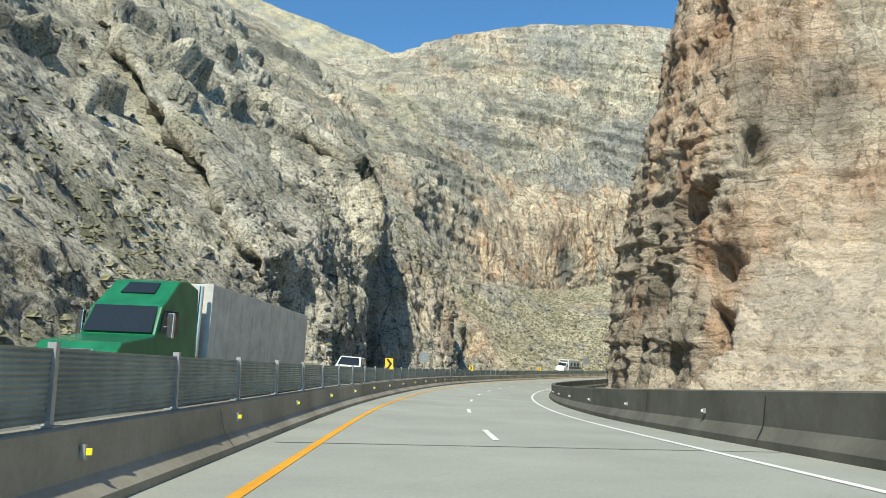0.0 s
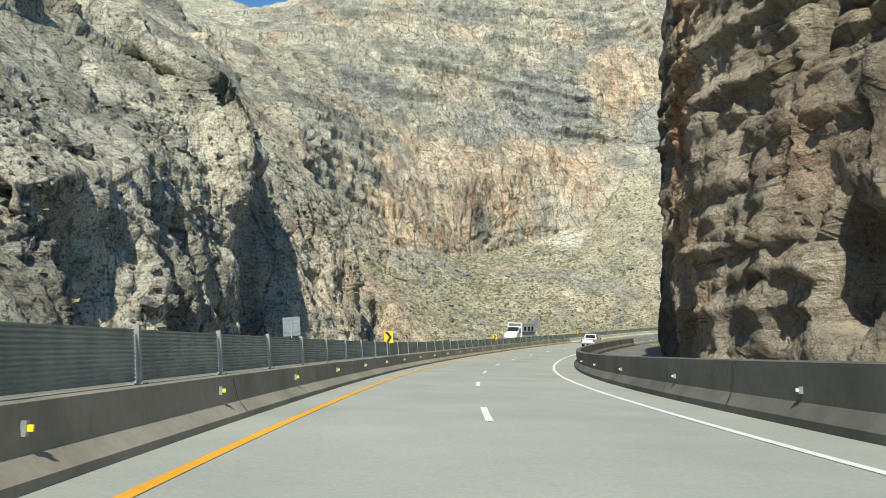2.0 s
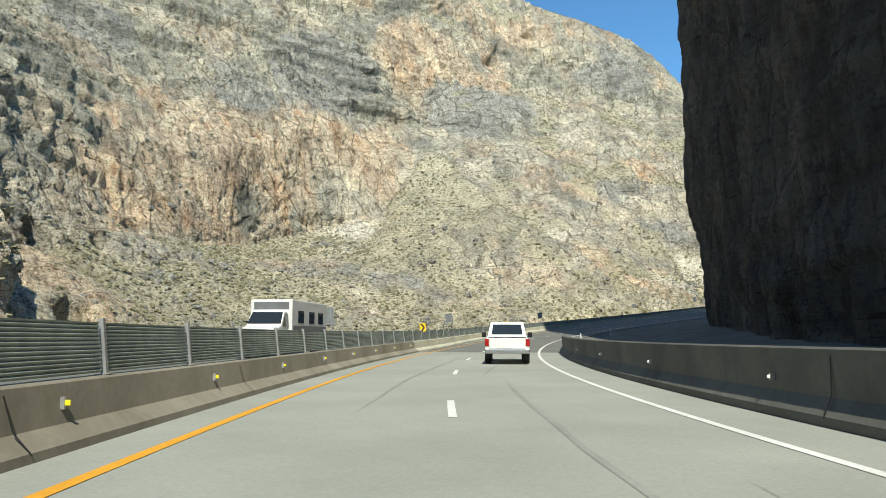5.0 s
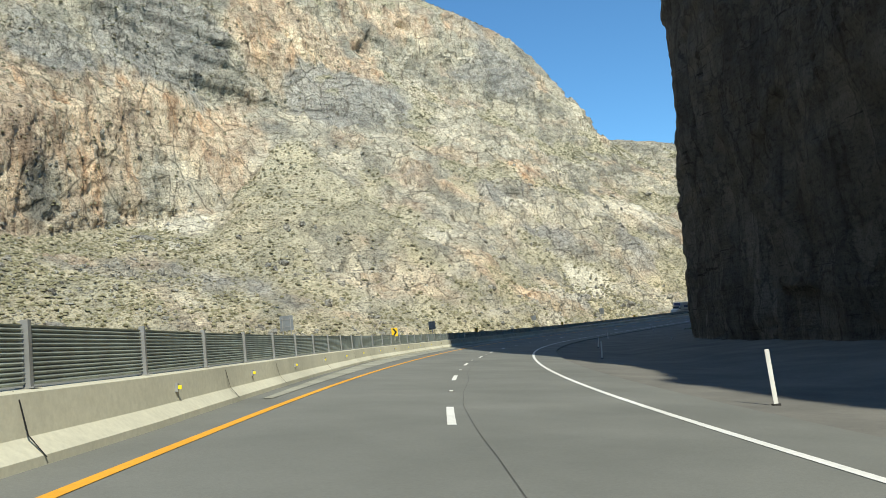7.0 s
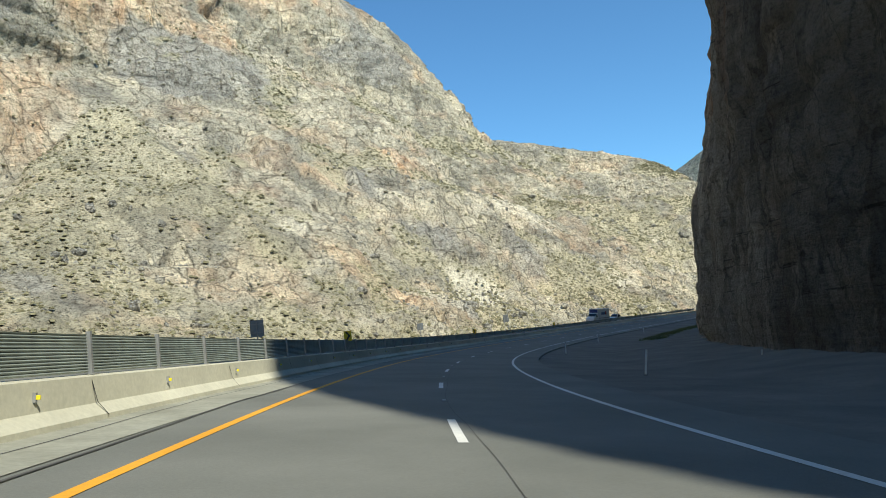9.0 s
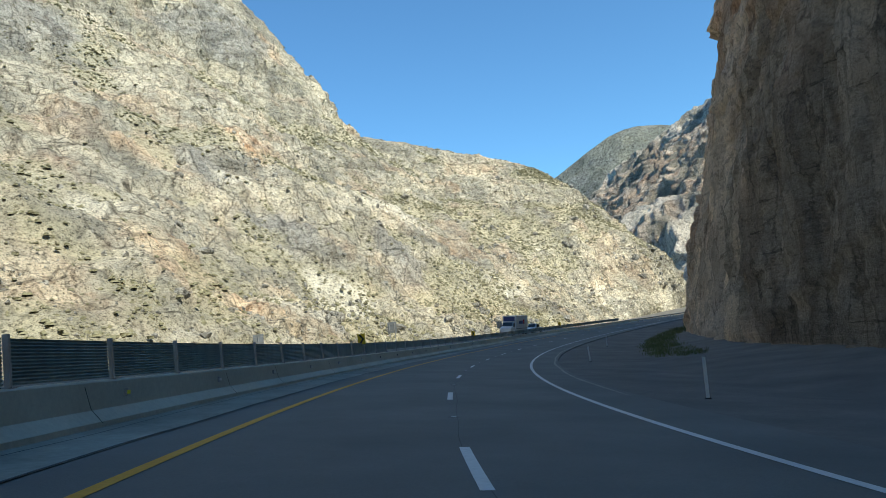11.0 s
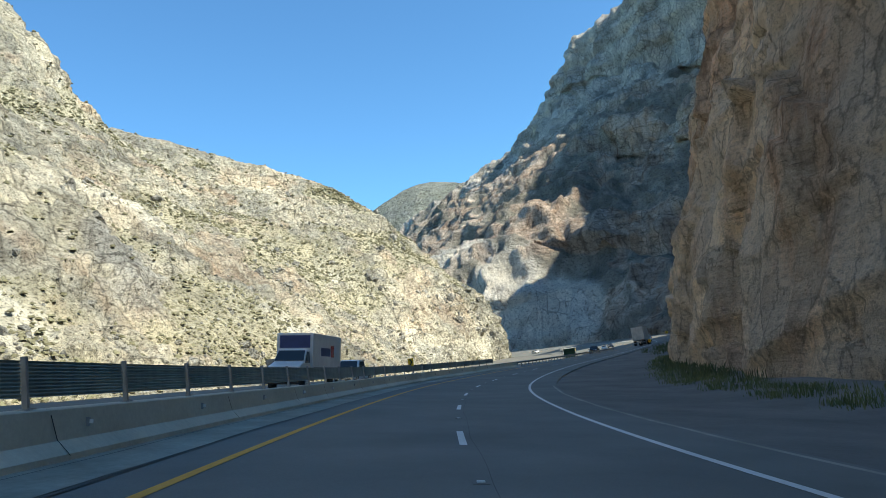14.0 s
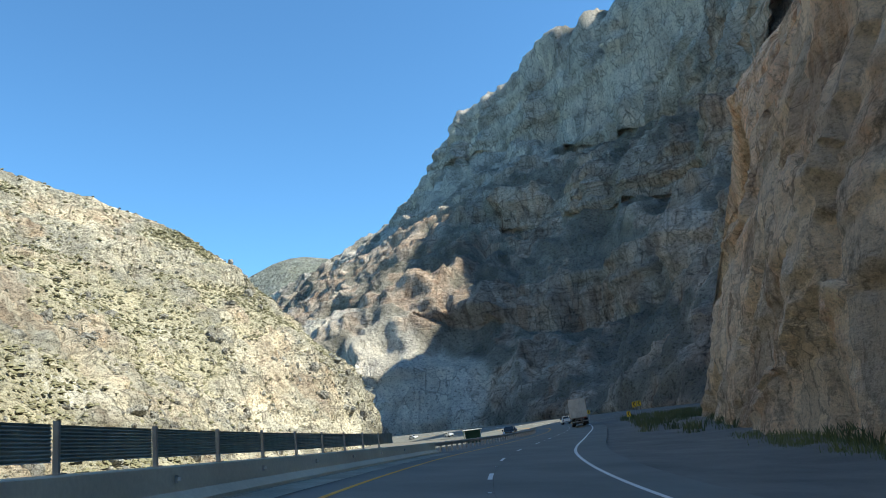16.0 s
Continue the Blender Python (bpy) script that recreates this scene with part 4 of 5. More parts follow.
# ---- verge plants ----
def tufts(name, places, height, blades, spread, material, label, category, seed):
    """Clumps of bent blades round places, joined into one thing."""
    rng = np.random.RandomState(seed)
    v, f = [], []
    for x, y, z in places:
        for _ in range(blades):
            a, h = rng.uniform(0, 2 * math.pi), height * rng.uniform(0.5, 1.3)
            bx, by = x + rng.normal() * spread, y + rng.normal() * spread
            w, lean = 0.03 * height + 0.012, rng.uniform(0.1, 0.6) * h
            dx, dy = math.cos(a), math.sin(a)
            i = len(v)
            v += [(bx - dy * w, by + dx * w, z - 0.05), (bx + dy * w, by - dx * w, z - 0.05), (bx + dx * lean * 0.4 + dy * w * 0.7, by + dy * lean * 0.4 - dx * w * 0.7, z + h * 0.6), (bx + dx * lean, by + dy * lean, z + h)]
            f += [(i, i + 1, i + 2), (i, i + 2, i + 3)]
    return tagged(mesh_object(name, np.array(v), f, material, False), label, category, kind="stuff")


M_GRASS = surface("verge_grass", (0.08, 0.12, 0.04), (0.20, 0.22, 0.10), 0.95, 9, 0.5, 0.05, 0.5)
M_DRY = surface("dry_grass_blades", (0.22, 0.22, 0.08), (0.36, 0.34, 0.15), 0.95, 9, 0.4, 0.05, 0.5)
M_BRUSH = surface("desert_brush", (0.06, 0.09, 0.04), (0.15, 0.17, 0.09), 0.95, 6, 0.5, 0.05, 0.4)
_r = np.random.RandomState(5)


def verge(s0, s1, count, lo, hi):
    s, lat = _r.uniform(s0, s1, count), _r.uniform(lo, hi, count)
    q = on_road(s, lat, 0.0)
    _, _, b = axis(s)
    q[:, 2] += np.maximum(lat - 12, 0) * b - 0.12
    return q


tufts("dry_grass", verge(181, 190, 60, 8.6, 11.5), 0.35, 22, 0.3, M_DRY, "dry yellow-green grass beside the parapet's end", "grass", 8)
tufts("verge_grass", verge(345, 470, 520, 13.5, 17.0), 0.3, 18, 0.35, M_GRASS, "green grass along the foot of the cliff", "grass", 6)
tufts("roadside_brush", np.concatenate([verge(478, 560, 130, 9, 24), verge(410, 470, 24, 15, 18)]), 0.7, 40, 0.45, M_BRUSH, "dark green brush beside the road", "bush", 7)


# ---- shapes for things ----
def box(bm, x0, x1, y0, y1, z0, z1, bevel=0.0):
    r = bmesh.ops.create_cube(bm, size=1.0)["verts"]
    for v in r:
        v.co = ((x0 + x1) / 2 + v.co.x * (x1 - x0), (y0 + y1) / 2 + v.co.y * (y1 - y0), (z0 + z1) / 2 + v.co.z * (z1 - z0))
    if bevel:
        edges = list({e for v in r for e in v.link_edges})
        bmesh.ops.bevel(bm, geom=edges, offset=bevel, segments=2, affect="EDGES", profile=0.6)
    return bm


def boxes(*dims, bevel=0.0):
    bm = bmesh.new()
    for d in dims:
        box(bm, *d, bevel=bevel)
    return bm


def tube(bm, a, b, r, n=10, r2=None):
    a, b = Vector(a), Vector(b)
    m = Matrix.Translation((a + b) / 2) @ (b - a).to_track_quat("Z", "Y").to_matrix().to_4x4()
    bmesh.ops.create_cone(bm, cap_ends=True, segments=n, radius1=r, radius2=r if r2 is None else r2, depth=(b - a).length, matrix=m)
    return bm


def side_body(profile, half, tuck=0.0, bevel=0.04):
    """A body from its side outline (y, z), half metres to each side, its top drawn in by tuck."""
    bm = bmesh.new()
    zs = [p[1] for p in profile]
    lo, hi = min(zs), max(zs)
    rings = []
    for sx in (-1, 1):
        rings.append([bm.verts.new((sx * (half - tuck * (z - lo) / (hi - lo)), y, z)) for y, z in profile])
    n = len(profile)
    bm.faces.new(rings[0])
    bm.faces.new(list(reversed(rings[1])))
    for i in range(n):
        bm.faces.new((rings[0][(i + 1) % n], rings[0][i], rings[1][i], rings[1][(i + 1) % n]))
    bmesh.ops.recalc_face_normals(bm, faces=bm.faces)
    if bevel:
        bmesh.ops.bevel(bm, geom=list(bm.edges), offset=bevel, segments=2, affect="EDGES", profile=0.6)
    return bm


def plate(points, thick, axis_way):
    """A thin panel from its corners, thick along axis_way."""
    bm = bmesh.new()
    f = bm.faces.new([bm.verts.new(p) for p in points])
    e = bmesh.ops.extrude_face_region(bm, geom=[f])["geom"]
    for v in e:
        if isinstance(v, bmesh.types.BMVert):
            v.co += Vector(axis_way) * thick
    bmesh.ops.recalc_face_normals(bm, faces=bm.faces)
    return bm


def thing(name, m, label, category, group=""):
    ob = new(name)
    ob.empty_display_size = 0.3
    ob.matrix_world = m
    return tagged(ob, label, category, group)


def paint(name, c, rough=0.35, metal=0.0, dirt=0.25):
    m = Mat(name, rough, metal)
    d = m.ramp(m.noise(1.3, 5, 0.65), [(0.35, 1.0 - dirt), (0.65, 1.0)])
    m.color(m.mix(c, d, 1.0, "MULTIPLY"))
    m.b.inputs["Specular IOR Level"].default_value = 0.5
    return m.bump(m.noise(30, 3), 0.04, 0.005).m


M_GALV = paint("galvanised_steel", (0.42, 0.43, 0.43), 0.5, 0.6, 0.3)
M_SCREEN = paint("screen_metal", (0.33, 0.375, 0.345), 0.6, 0.3, 0.35)
M_REFLECT = paint("yellow_reflector", (0.85, 0.72, 0.03), 0.35)
M_SIGN = paint("sign_yellow", (0.85, 0.55, 0.02), 0.45, 0.0, 0.15)
M_BLACK = paint("black_sheeting", (0.015, 0.015, 0.015), 0.5)
M_BACK = paint("sign_back_aluminium", (0.30, 0.33, 0.35), 0.45, 0.5)
M_POST = paint("post_white", (0.75, 0.75, 0.72), 0.6)
M_GREEN = paint("truck_green", (0.015, 0.17, 0.075), 0.25, 0.0, 0.3)
M_TRAILER = paint("trailer_grey", (0.55, 0.55, 0.52), 0.5, 0.0, 0.3)
M_CARWHITE = paint("vehicle_white", (0.72, 0.73, 0.72), 0.3, 0.0, 0.15)
M_CARBLACK = paint("vehicle_black", (0.02, 0.022, 0.025), 0.25)
M_CARGREY = paint("vehicle_grey", (0.16, 0.17, 0.18), 0.3)
M_BLUE = paint("vehicle_blue", (0.03, 0.06, 0.20), 0.4)
M_RUBBER = paint("tyre_rubber", (0.025, 0.025, 0.025), 0.85)
M_CHROME = paint("chrome", (0.65, 0.66, 0.67), 0.2, 1.0, 0.1)
M_GLASS = paint("dark_glass", (0.02, 0.025, 0.03), 0.05, 0.0, 0.1)
M_LAMP_RED = paint("red_lens", (0.35, 0.01, 0.01), 0.25)
M_LAMP = paint("clear_lens", (0.7, 0.7, 0.68), 0.15)
M_JOINT = paint("dark_sealant", (0.02, 0.02, 0.02), 0.7)
M_BOOTH = paint("booth_green", (0.03, 0.13, 0.10), 0.5)


def wheel(parent, x, y, r, w, name="wheel"):
    """A tyre with its rim, its axle along x."""
    bm = bmesh.new()
    tube(bm, (x - w / 2, y, r), (x + w / 2, y, r), r, 20)
    bmesh.ops.bevel(bm, geom=[e for e in bm.edges if e.calc_length() < r * 0.6], offset=0.03, segments=1, affect="EDGES")
    t = part(name, bm, M_RUBBER, parent, "black tyre")
    s = 1 if x > 0 else -1
    bm = bmesh.new()
    tube(bm, (x + s * w * 0.42, y, r), (x + s * w * 0.53, y, r), r * 0.58, 14, r * 0.5)
    part("rim", bm, M_CHROME, t, "steel rim")
    return t


# ---- the screen on the median barrier ----
PITCH, FENCE_LOW, FENCE_TOP = 3.35, 0.76, 1.47
fence = tagged(thing("screen_fence", Matrix(), "grey slatted metal glare screen on the barrier", "fence"))


def screen_panel(first):
    """A corrugated panel; the lowest folds are left out up to the given one."""
    bm = bmesh.new()
    folds = [[bm.verts.new((0.014 if i % 2 else -0.014, y, FENCE_LOW + 0.02 + i * 0.0265)) for y in (0.04, PITCH / 3, PITCH * 2 / 3, PITCH - 0.04)] for i in range(first, 26)]
    for lo_row, hi_row in zip(folds, folds[1:]):
        for k in range(3):
            bm.faces.new((lo_row[k], lo_row[k + 1], hi_row[k + 1], hi_row[k]))
    me = bpy.data.meshes.new("panel")
    bm.to_mesh(me)
    bm.free()
    me.materials.append(M_SCREEN)
    return me


closed_panel, raised_panel = screen_panel(0), screen_panel(5)
bm = boxes((-0.04, 0.04, -0.035, 0.035, 0.70, FENCE_TOP + 0.03), (-0.10, 0.10, -0.09, 0.09, 0.742, 0.76))
first_post = part("post", bm, M_GALV, fence, "galvanised post")
FENCE_END = 462.0
n_posts = int((FENCE_END + 40) / PITCH)
for i in range(n_posts):
    s = -40 + i * PITCH
    m = road_pose(s, float(median(s)))
    nxt = on_road(s + PITCH, float(median(s + PITCH)))
    way = Vector(nxt) - m.translation
    f = way.normalized()
    x = f.cross(Vector((0, 0, 1))).normalized()
    m = Matrix((x, f, x.cross(f))).transposed().to_4x4()
    m.translation = Vector(on_road(s, float(median(s))))
    panel = new("panel", raised_panel if s > 335 else closed_panel)
    post = first_post if i == 0 else first_post.copy()
    if i:
        scene.collection.objects.link(post)
    panel.parent = fence
    panel.matrix_basis = post.matrix_basis = m

# reflectors on both barriers
for i in range(84):
    s = -4.0 + i * 5.6
    c = float(median(s))
    m = road_pose(s, c + 0.22, 0.50)
    r = thing("barrier_reflector", m, "small yellow reflector on the concrete barrier", "reflector", "reflectors on the median barrier")
    part("lens", boxes((0.0, 0.07, -0.012, 0.012, -0.03, 0.035), bevel=0.008), M_REFLECT if s < 300 else M_POST, r)
    part("bracket", boxes((-0.04, 0.012, -0.025, 0.025, -0.07, 0.07)), M_GALV, r, "steel bracket")
for i in range(22):
    s = 3.0 + i * 7.6
    if s > 175:
        break
    m = road_pose(s, 5.30, 0.62)
    r = thing("parapet_reflector", m, "small white reflector on the bridge parapet", "reflector", "reflectors on the parapet")
    part("lens", boxes((-0.06, 0.0, -0.012, 0.012, -0.03, 0.03), bevel=0.008), M_POST, r)
    part("bracket", boxes((-0.012, 0.06, -0.025, 0.025, -0.06, 0.06)), M_GALV, r, "steel bracket")

# cracks and joints of the barriers
for i in range(60):
    s = -10 + i * 7.3 + 1.2 * math.sin(i * 2.1)
    c = float(median(s))
    if s < 465:
        tagged(strip("barrier_joint", s, s + 0.03, [(c + 0.425, 0.08), (c + 0.246, 0.30), (c + 0.156, 0.72), (c + 0.11, 0.744)], M_JOINT, 0.03), "dark joint in the median barrier", "joint", "barrier joints", "structure")
    if s < 172:
        tagged(strip("parapet_joint", s + 3, s + 3.04, [(5.125, 0.12), (5.304, 0.456), (5.394, 1.094), (5.44, 1.127)], M_JOINT, 0.04), "dark joint in the parapet", "joint", "parapet joints", "structure")


# ---- chevrons and other signs ----
def chevron(s, lateral, up, left=False, scale=1.0, turn=0.0):
    m = road_pose(s, lateral, up, turn)
    m = Matrix.Translation(m.translation) @ Matrix.Rotation(math.atan2(m[1][0], m[0][0]), 4, "Z") @ Matrix.Scale(scale, 4)
    t = thing("chevron_sign", m, "yellow curve sign with a black chevron on a steel post", "road sign", "chevron signs")
    part("board", boxes((-0.23, 0.23, -0.012, 0.0, 0.62, 1.24), bevel=0.004), M_SIGN, t)
    k = -1 if left else 1
    pts = [(-0.17, 0.66), (-0.03, 0.66), (0.17, 0.93), (-0.03, 1.20), (-0.17, 1.20), (0.03, 0.93)]
    part("chevron", plate([(k * x, -0.016, z) for x, z in pts], 0.003, (0, 1, 0)), M_BLACK, t, "black chevron")
    part("post", boxes((-0.025, 0.025, 0.0, 0.045, -0.72, 1.15)), M_GALV, t, "steel post")
    return t


for s in (42, 88, 133, 182, 233, 276, 328, 373, 425):
    chevron(s, float(median(s)), 0.74)


def sign_back(x, y, z, w, h, leg, yaw, label, two=True):
    """A sign seen from behind, its lower edge at z, on one or two legs."""
    t = thing("road_sign", Matrix.Translation((x, y, z)) @ Matrix.Rotation(yaw, 4, "Z"), label, "road sign", "signs for the other carriageway")
    part("board", boxes((-w / 2, w / 2, 0.0, 0.02, 0, h), bevel=0.006), M_BACK, t)
    for k in ((-0.3, 0.3) if two else (0.0,)):
        part("leg", boxes((k * w - 0.04, k * w + 0.04, -0.08, -0.002, -leg, h * 0.9)), M_GALV, t, "steel leg")
    for k in (0.25, 0.75):
        part("stiffener", boxes((-w * 0.46, w * 0.46, -0.03, 0.0, h * k - 0.03, h * k + 0.03)), M_GALV, t, "aluminium rail")
    return t


sign_back(-2.6, 103, 3.3, 1.2, 1.3, 3.4, radians(-8), "grey back of a road sign beside the oncoming lanes", False)
sign_back(37, 192, 4.6, 1.5, 1.6, 4.6, radians(-32), "blue-grey back of a road sign on two legs")
sign_back(68, 233, 5.0, 1.2, 1.3, 4.4, radians(-40), "blue-grey back of a road sign on two legs")
sign_back(101.6, 260.5, 4.6, 1.0, 1.2, 4.0, radians(-48), "dark back of a road sign on one leg", False)
sign_back(174, 320, 6.0, 1.3, 1.3, 4.0, radians(-60), "dark back of a road sign on one leg", False)
sign_back(196, 316.3, 5.8, 1.3, 1.6, 4.4, radians(-70), "grey-brown back of a road sign on two legs")
sign_back(247.4, 327.7, 5.4, 1.2, 1.4, 4.2, radians(-80), "grey-brown back of a road sign on one leg", False)


def delineator(s, lateral, lean):
    m = road_pose(s, lateral, -0.12) @ pose(0, 0, 0, 0, lean, 0)
    t = thing("delineator_post", m, "slim white plastic marker post leaning on the shoulder", "marker post", "marker posts")
    part("post", boxes((-0.05, 0.05, -0.012, 0.012, 0.0, 1.22), bevel=0.008), M_POST, t)
    part("base", boxes((-0.08, 0.08, -0.06, 0.06, 0.0, 0.06)), M_RUBBER, t, "rubber base")


for s, lat, lean in ((195.6, 6.9, -7), (232, 8.4, -2), (267, 9.5, 3), (276, 18.0, 0), (306, 7.5, -4), (343, 8.0, -9), (380, 9.0, -4)):
    delineator(s, lat, lean)


# ---- vehicles (the y axis points ahead) ----
def semi_truck(m, cab_paint, box_paint, label, green=True, length=15.6, hood=True):
    t = thing("semi_truck", m, label, "truck", "trucks")
    bm = boxes((-1.29, 1.29, -length, 0.0, 1.15, 4.05), bevel=0.03)
    trailer = part("trailer_box", bm, box_paint, t, "ribbed van trailer")
    for side in (-1, 1):
        bm = bmesh.new()
        k = 0.6
        while k < length - 0.3:
            box(bm, side * 1.29 - 0.012, side * 1.29 + 0.012, -k - 0.03, -k + 0.03, 1.25, 3.95)
            k += 1.22
        part("side_ribs", bm, box_paint, trailer)
        part("rail", boxes((side * 1.28 - 0.03, side * 1.28 + 0.03, -length, 0, 1.12, 1.26)), M_GALV, trailer, "steel lower rail")
        part("door", boxes((side * 0.64 - 0.6, side * 0.64 + 0.6, -length - 0.03, -length, 1.25, 3.95), bevel=0.01), box_paint, trailer)
        bm = bmesh.new()
        for x in (0.25, 0.45):
            tube(bm, (side * x, -length - 0.06, 1.3), (side * x, -length - 0.06, 3.9), 0.018, 6)
        part("lock_rod", bm, M_GALV, trailer, "steel lock rods")
        part("tail_lamp", boxes((side * 0.85 - 0.14, side * 0.85 + 0.14, -length - 0.05, -length, 1.0, 1.1)), M_LAMP_RED, trailer, "red tail lamps")
        for y in (-length + 1.4, -length + 2.7):
            wheel(trailer, side * 1.02, y, 0.5, 0.5)
        part("landing_leg", boxes((side * 0.7 - 0.06, side * 0.7 + 0.06, -3.2, -3.05, 0.35, 1.15)), M_GALV, trailer, "landing leg")
    part("underride_bar", boxes((-1.2, 1.2, -length, -length + 0.1, 0.5, 0.62), (-0.5, -0.42, -length, -length + 0.1, 0.6, 1.15), (0.42, 0.5, -length, -length + 0.1, 0.6, 1.15)), M_GALV, trailer)
    for side in (-1, 1):
        part("mud_flap", boxes((side * 0.975 - 0.27, side * 0.975 + 0.27, -length + 0.5, -length + 0.52, 0.25, 1.0)), M_RUBBER, trailer, "black mud flap")
    # tractor
    prof = [(0.7, 0.9), (0.7, 3.75), (1.6, 3.95), (2.2, 3.85), (3.1, 3.1), (3.35, 2.95), (3.75, 2.05), (5.6, 1.75), (5.85, 1.5), (5.9, 0.7), (4.9, 0.55), (3.4, 0.55)]
    cab = part("cab", side_body(prof, 1.22, 0.16, 0.06), cab_paint, t, "painted sleeper cab with a roof fairing")
    part("windscreen", plate([(-0.98, 3.37, 2.93), (0.98, 3.37, 2.93), (1.06, 3.78, 2.12), (-1.06, 3.78, 2.12)], 0.03, (0, 0.7, 0.5)), M_GLASS, cab, "dark windscreen")
    part("roof_window", plate([(-0.5, 2.35, 3.75), (0.5, 2.35, 3.75), (0.55, 2.8, 3.38), (-0.55, 2.8, 3.38)], 0.03, (0, 0.6, 0.7)), M_GLASS, cab, "dark roof window")
    part("grille", boxes((-0.55, 0.55, 5.86, 5.93, 0.85, 1.55), bevel=0.02), M_CHROME, cab, "chrome grille")
    part("bumper", boxes((-1.2, 1.2, 5.6, 6.05, 0.38, 0.78), bevel=0.06), M_CHROME, cab, "chrome bumper")
    for side in (-1, 1):
        part("side_window", plate([(side * 1.16, 2.35, 2.85), (side * 1.13, 3.2, 2.85), (side * 1.17, 3.45, 2.15), (side * 1.19, 2.35, 2.15)], 0.03, (side, 0, 0)), M_GLASS, cab, "dark side window")
        part("mirror", boxes((side * 1.42 - 0.1, side * 1.42 + 0.1, 3.25, 3.4, 2.0, 2.75), (side * 1.25 - 0.12, side * 1.25 + 0.12, 3.3, 3.35, 2.3, 2.36), bevel=0.02), M_CHROME, cab, "tall chrome mirror")
        part("headlamp", boxes((side * 0.95 - 0.18, side * 0.95 + 0.18, 5.72, 5.92, 1.05, 1.35), bevel=0.03), M_LAMP, cab, "clear headlamp")
        part("fuel_tank", tube(bmesh.new(), (side * 1.0, 1.5, 0.75), (side * 1.0, 3.2, 0.75), 0.32, 14), M_CHROME, cab, "polished fuel tank")
        part("exhaust_stack", tube(bmesh.new(), (side * 1.1, 0.55, 1.0), (side * 1.1, 0.55, 3.9), 0.08, 10), M_CHROME, cab, "chrome exhaust stack")
        wheel(t, side * 1.05, 4.7, 0.5, 0.32)
        wheel(t, side * 0.98, 0.35, 0.5, 0.55)
        wheel(t, side * 0.98, -0.95, 0.5, 0.55)
    part("chassis", boxes((-0.45, 0.45, -2.0, 5.5, 0.7, 1.0)), M_CARBLACK, t, "black chassis rails")
    return t


def pickup(m, body_paint, label, name="pickup"):
    t = thing(name, m, label, "pickup truck", "pickups")
    low = [(-2.85, 0.62), (-2.88, 1.12), (-0.9, 1.16), (1.0, 1.16), (1.35, 1.14), (2.55, 1.02), (2.75, 0.9), (2.78, 0.5), (2.2, 0.42), (-2.3, 0.45)]
    body = part("body", side_body(low, 0.99, 0.05, 0.05), body_paint, t, "painted pickup body")
    top = [(-1.0, 1.14), (-0.75, 1.86), (0.35, 1.9), (0.6, 1.84), (1.35, 1.14)]
    cab = part("cab", side_body(top, 0.93, 0.17, 0.05), body_paint, t)
    part("rear_window", plate([(-0.72, -0.93, 1.3), (0.72, -0.93, 1.3), (0.64, -0.79, 1.76), (-0.64, -0.79, 1.76)], 0.03, (0, -1, 0)), M_GLASS, cab, "dark rear window")
    part("windscreen", plate([(-0.78, 1.2, 1.26), (0.78, 1.2, 1.26), (0.66, 0.68, 1.8), (-0.66, 0.68, 1.8)], 0.03, (0, 0.6, 0.6)), M_GLASS, cab, "dark windscreen")
    part("bed_cavity", boxes((-0.82, 0.82, -2.7, -1.05, 1.10, 1.175)), M_CARBLACK, body, "black bed liner")
    part("tailgate", boxes((-0.78, 0.78, -2.92, -2.86, 0.68, 1.14), bevel=0.02), body_paint, body)
    part("rear_bumper", boxes((-0.98, 0.98, -3.02, -2.84, 0.46, 0.64), bevel=0.03), M_CHROME, body, "chrome step bumper")
    part("front_bumper", boxes((-0.98, 0.98, 2.74, 2.92, 0.42, 0.68), bevel=0.03), M_CHROME, body, "chrome bumper")
    part("grille", boxes((-0.55, 0.55, 2.72, 2.82, 0.7, 0.95), bevel=0.02), M_CARBLACK, body, "black grille")
    part("number_plate", boxes((-0.16, 0.16, -2.945, -2.93, 0.7, 0.82)), M_POST, body, "pale plain number plate")
    for side in (-1, 1):
        part("tail_lamp", boxes((side * 0.89 - 0.09, side * 0.89 + 0.09, -2.9, -2.8, 0.78, 1.1), bevel=0.02), M_LAMP_RED, body, "red tail lamp")
        part("headlamp", boxes((side * 0.78 - 0.16, side * 0.78 + 0.16, 2.66, 2.8, 0.74, 0.95), bevel=0.02), M_LAMP, body, "clear headlamp")
        part("mirror", boxes((side * 1.12 - 0.11, side * 1.12 + 0.11, 0.95, 1.08, 1.16, 1.42), bevel=0.03), M_CARBLACK, cab, "black mirror")
        for y0, y1 in ((-0.7, 0.1), (0.16, 0.95)):
            part("side_window", plate([(side * 0.885, y0, 1.24), (side * 0.885, y1, 1.24), (side * 0.79, min(y1, 0.55), 1.78), (side * 0.79, max(y0, -0.62), 1.78)], 0.03, (side, 0, 0)), M_GLASS, cab, "dark side window")
        wheel(t, side * 0.86, 1.75, 0.4, 0.27)
        wheel(t, side * 0.86, -1.75, 0.4, 0.27)
    return t


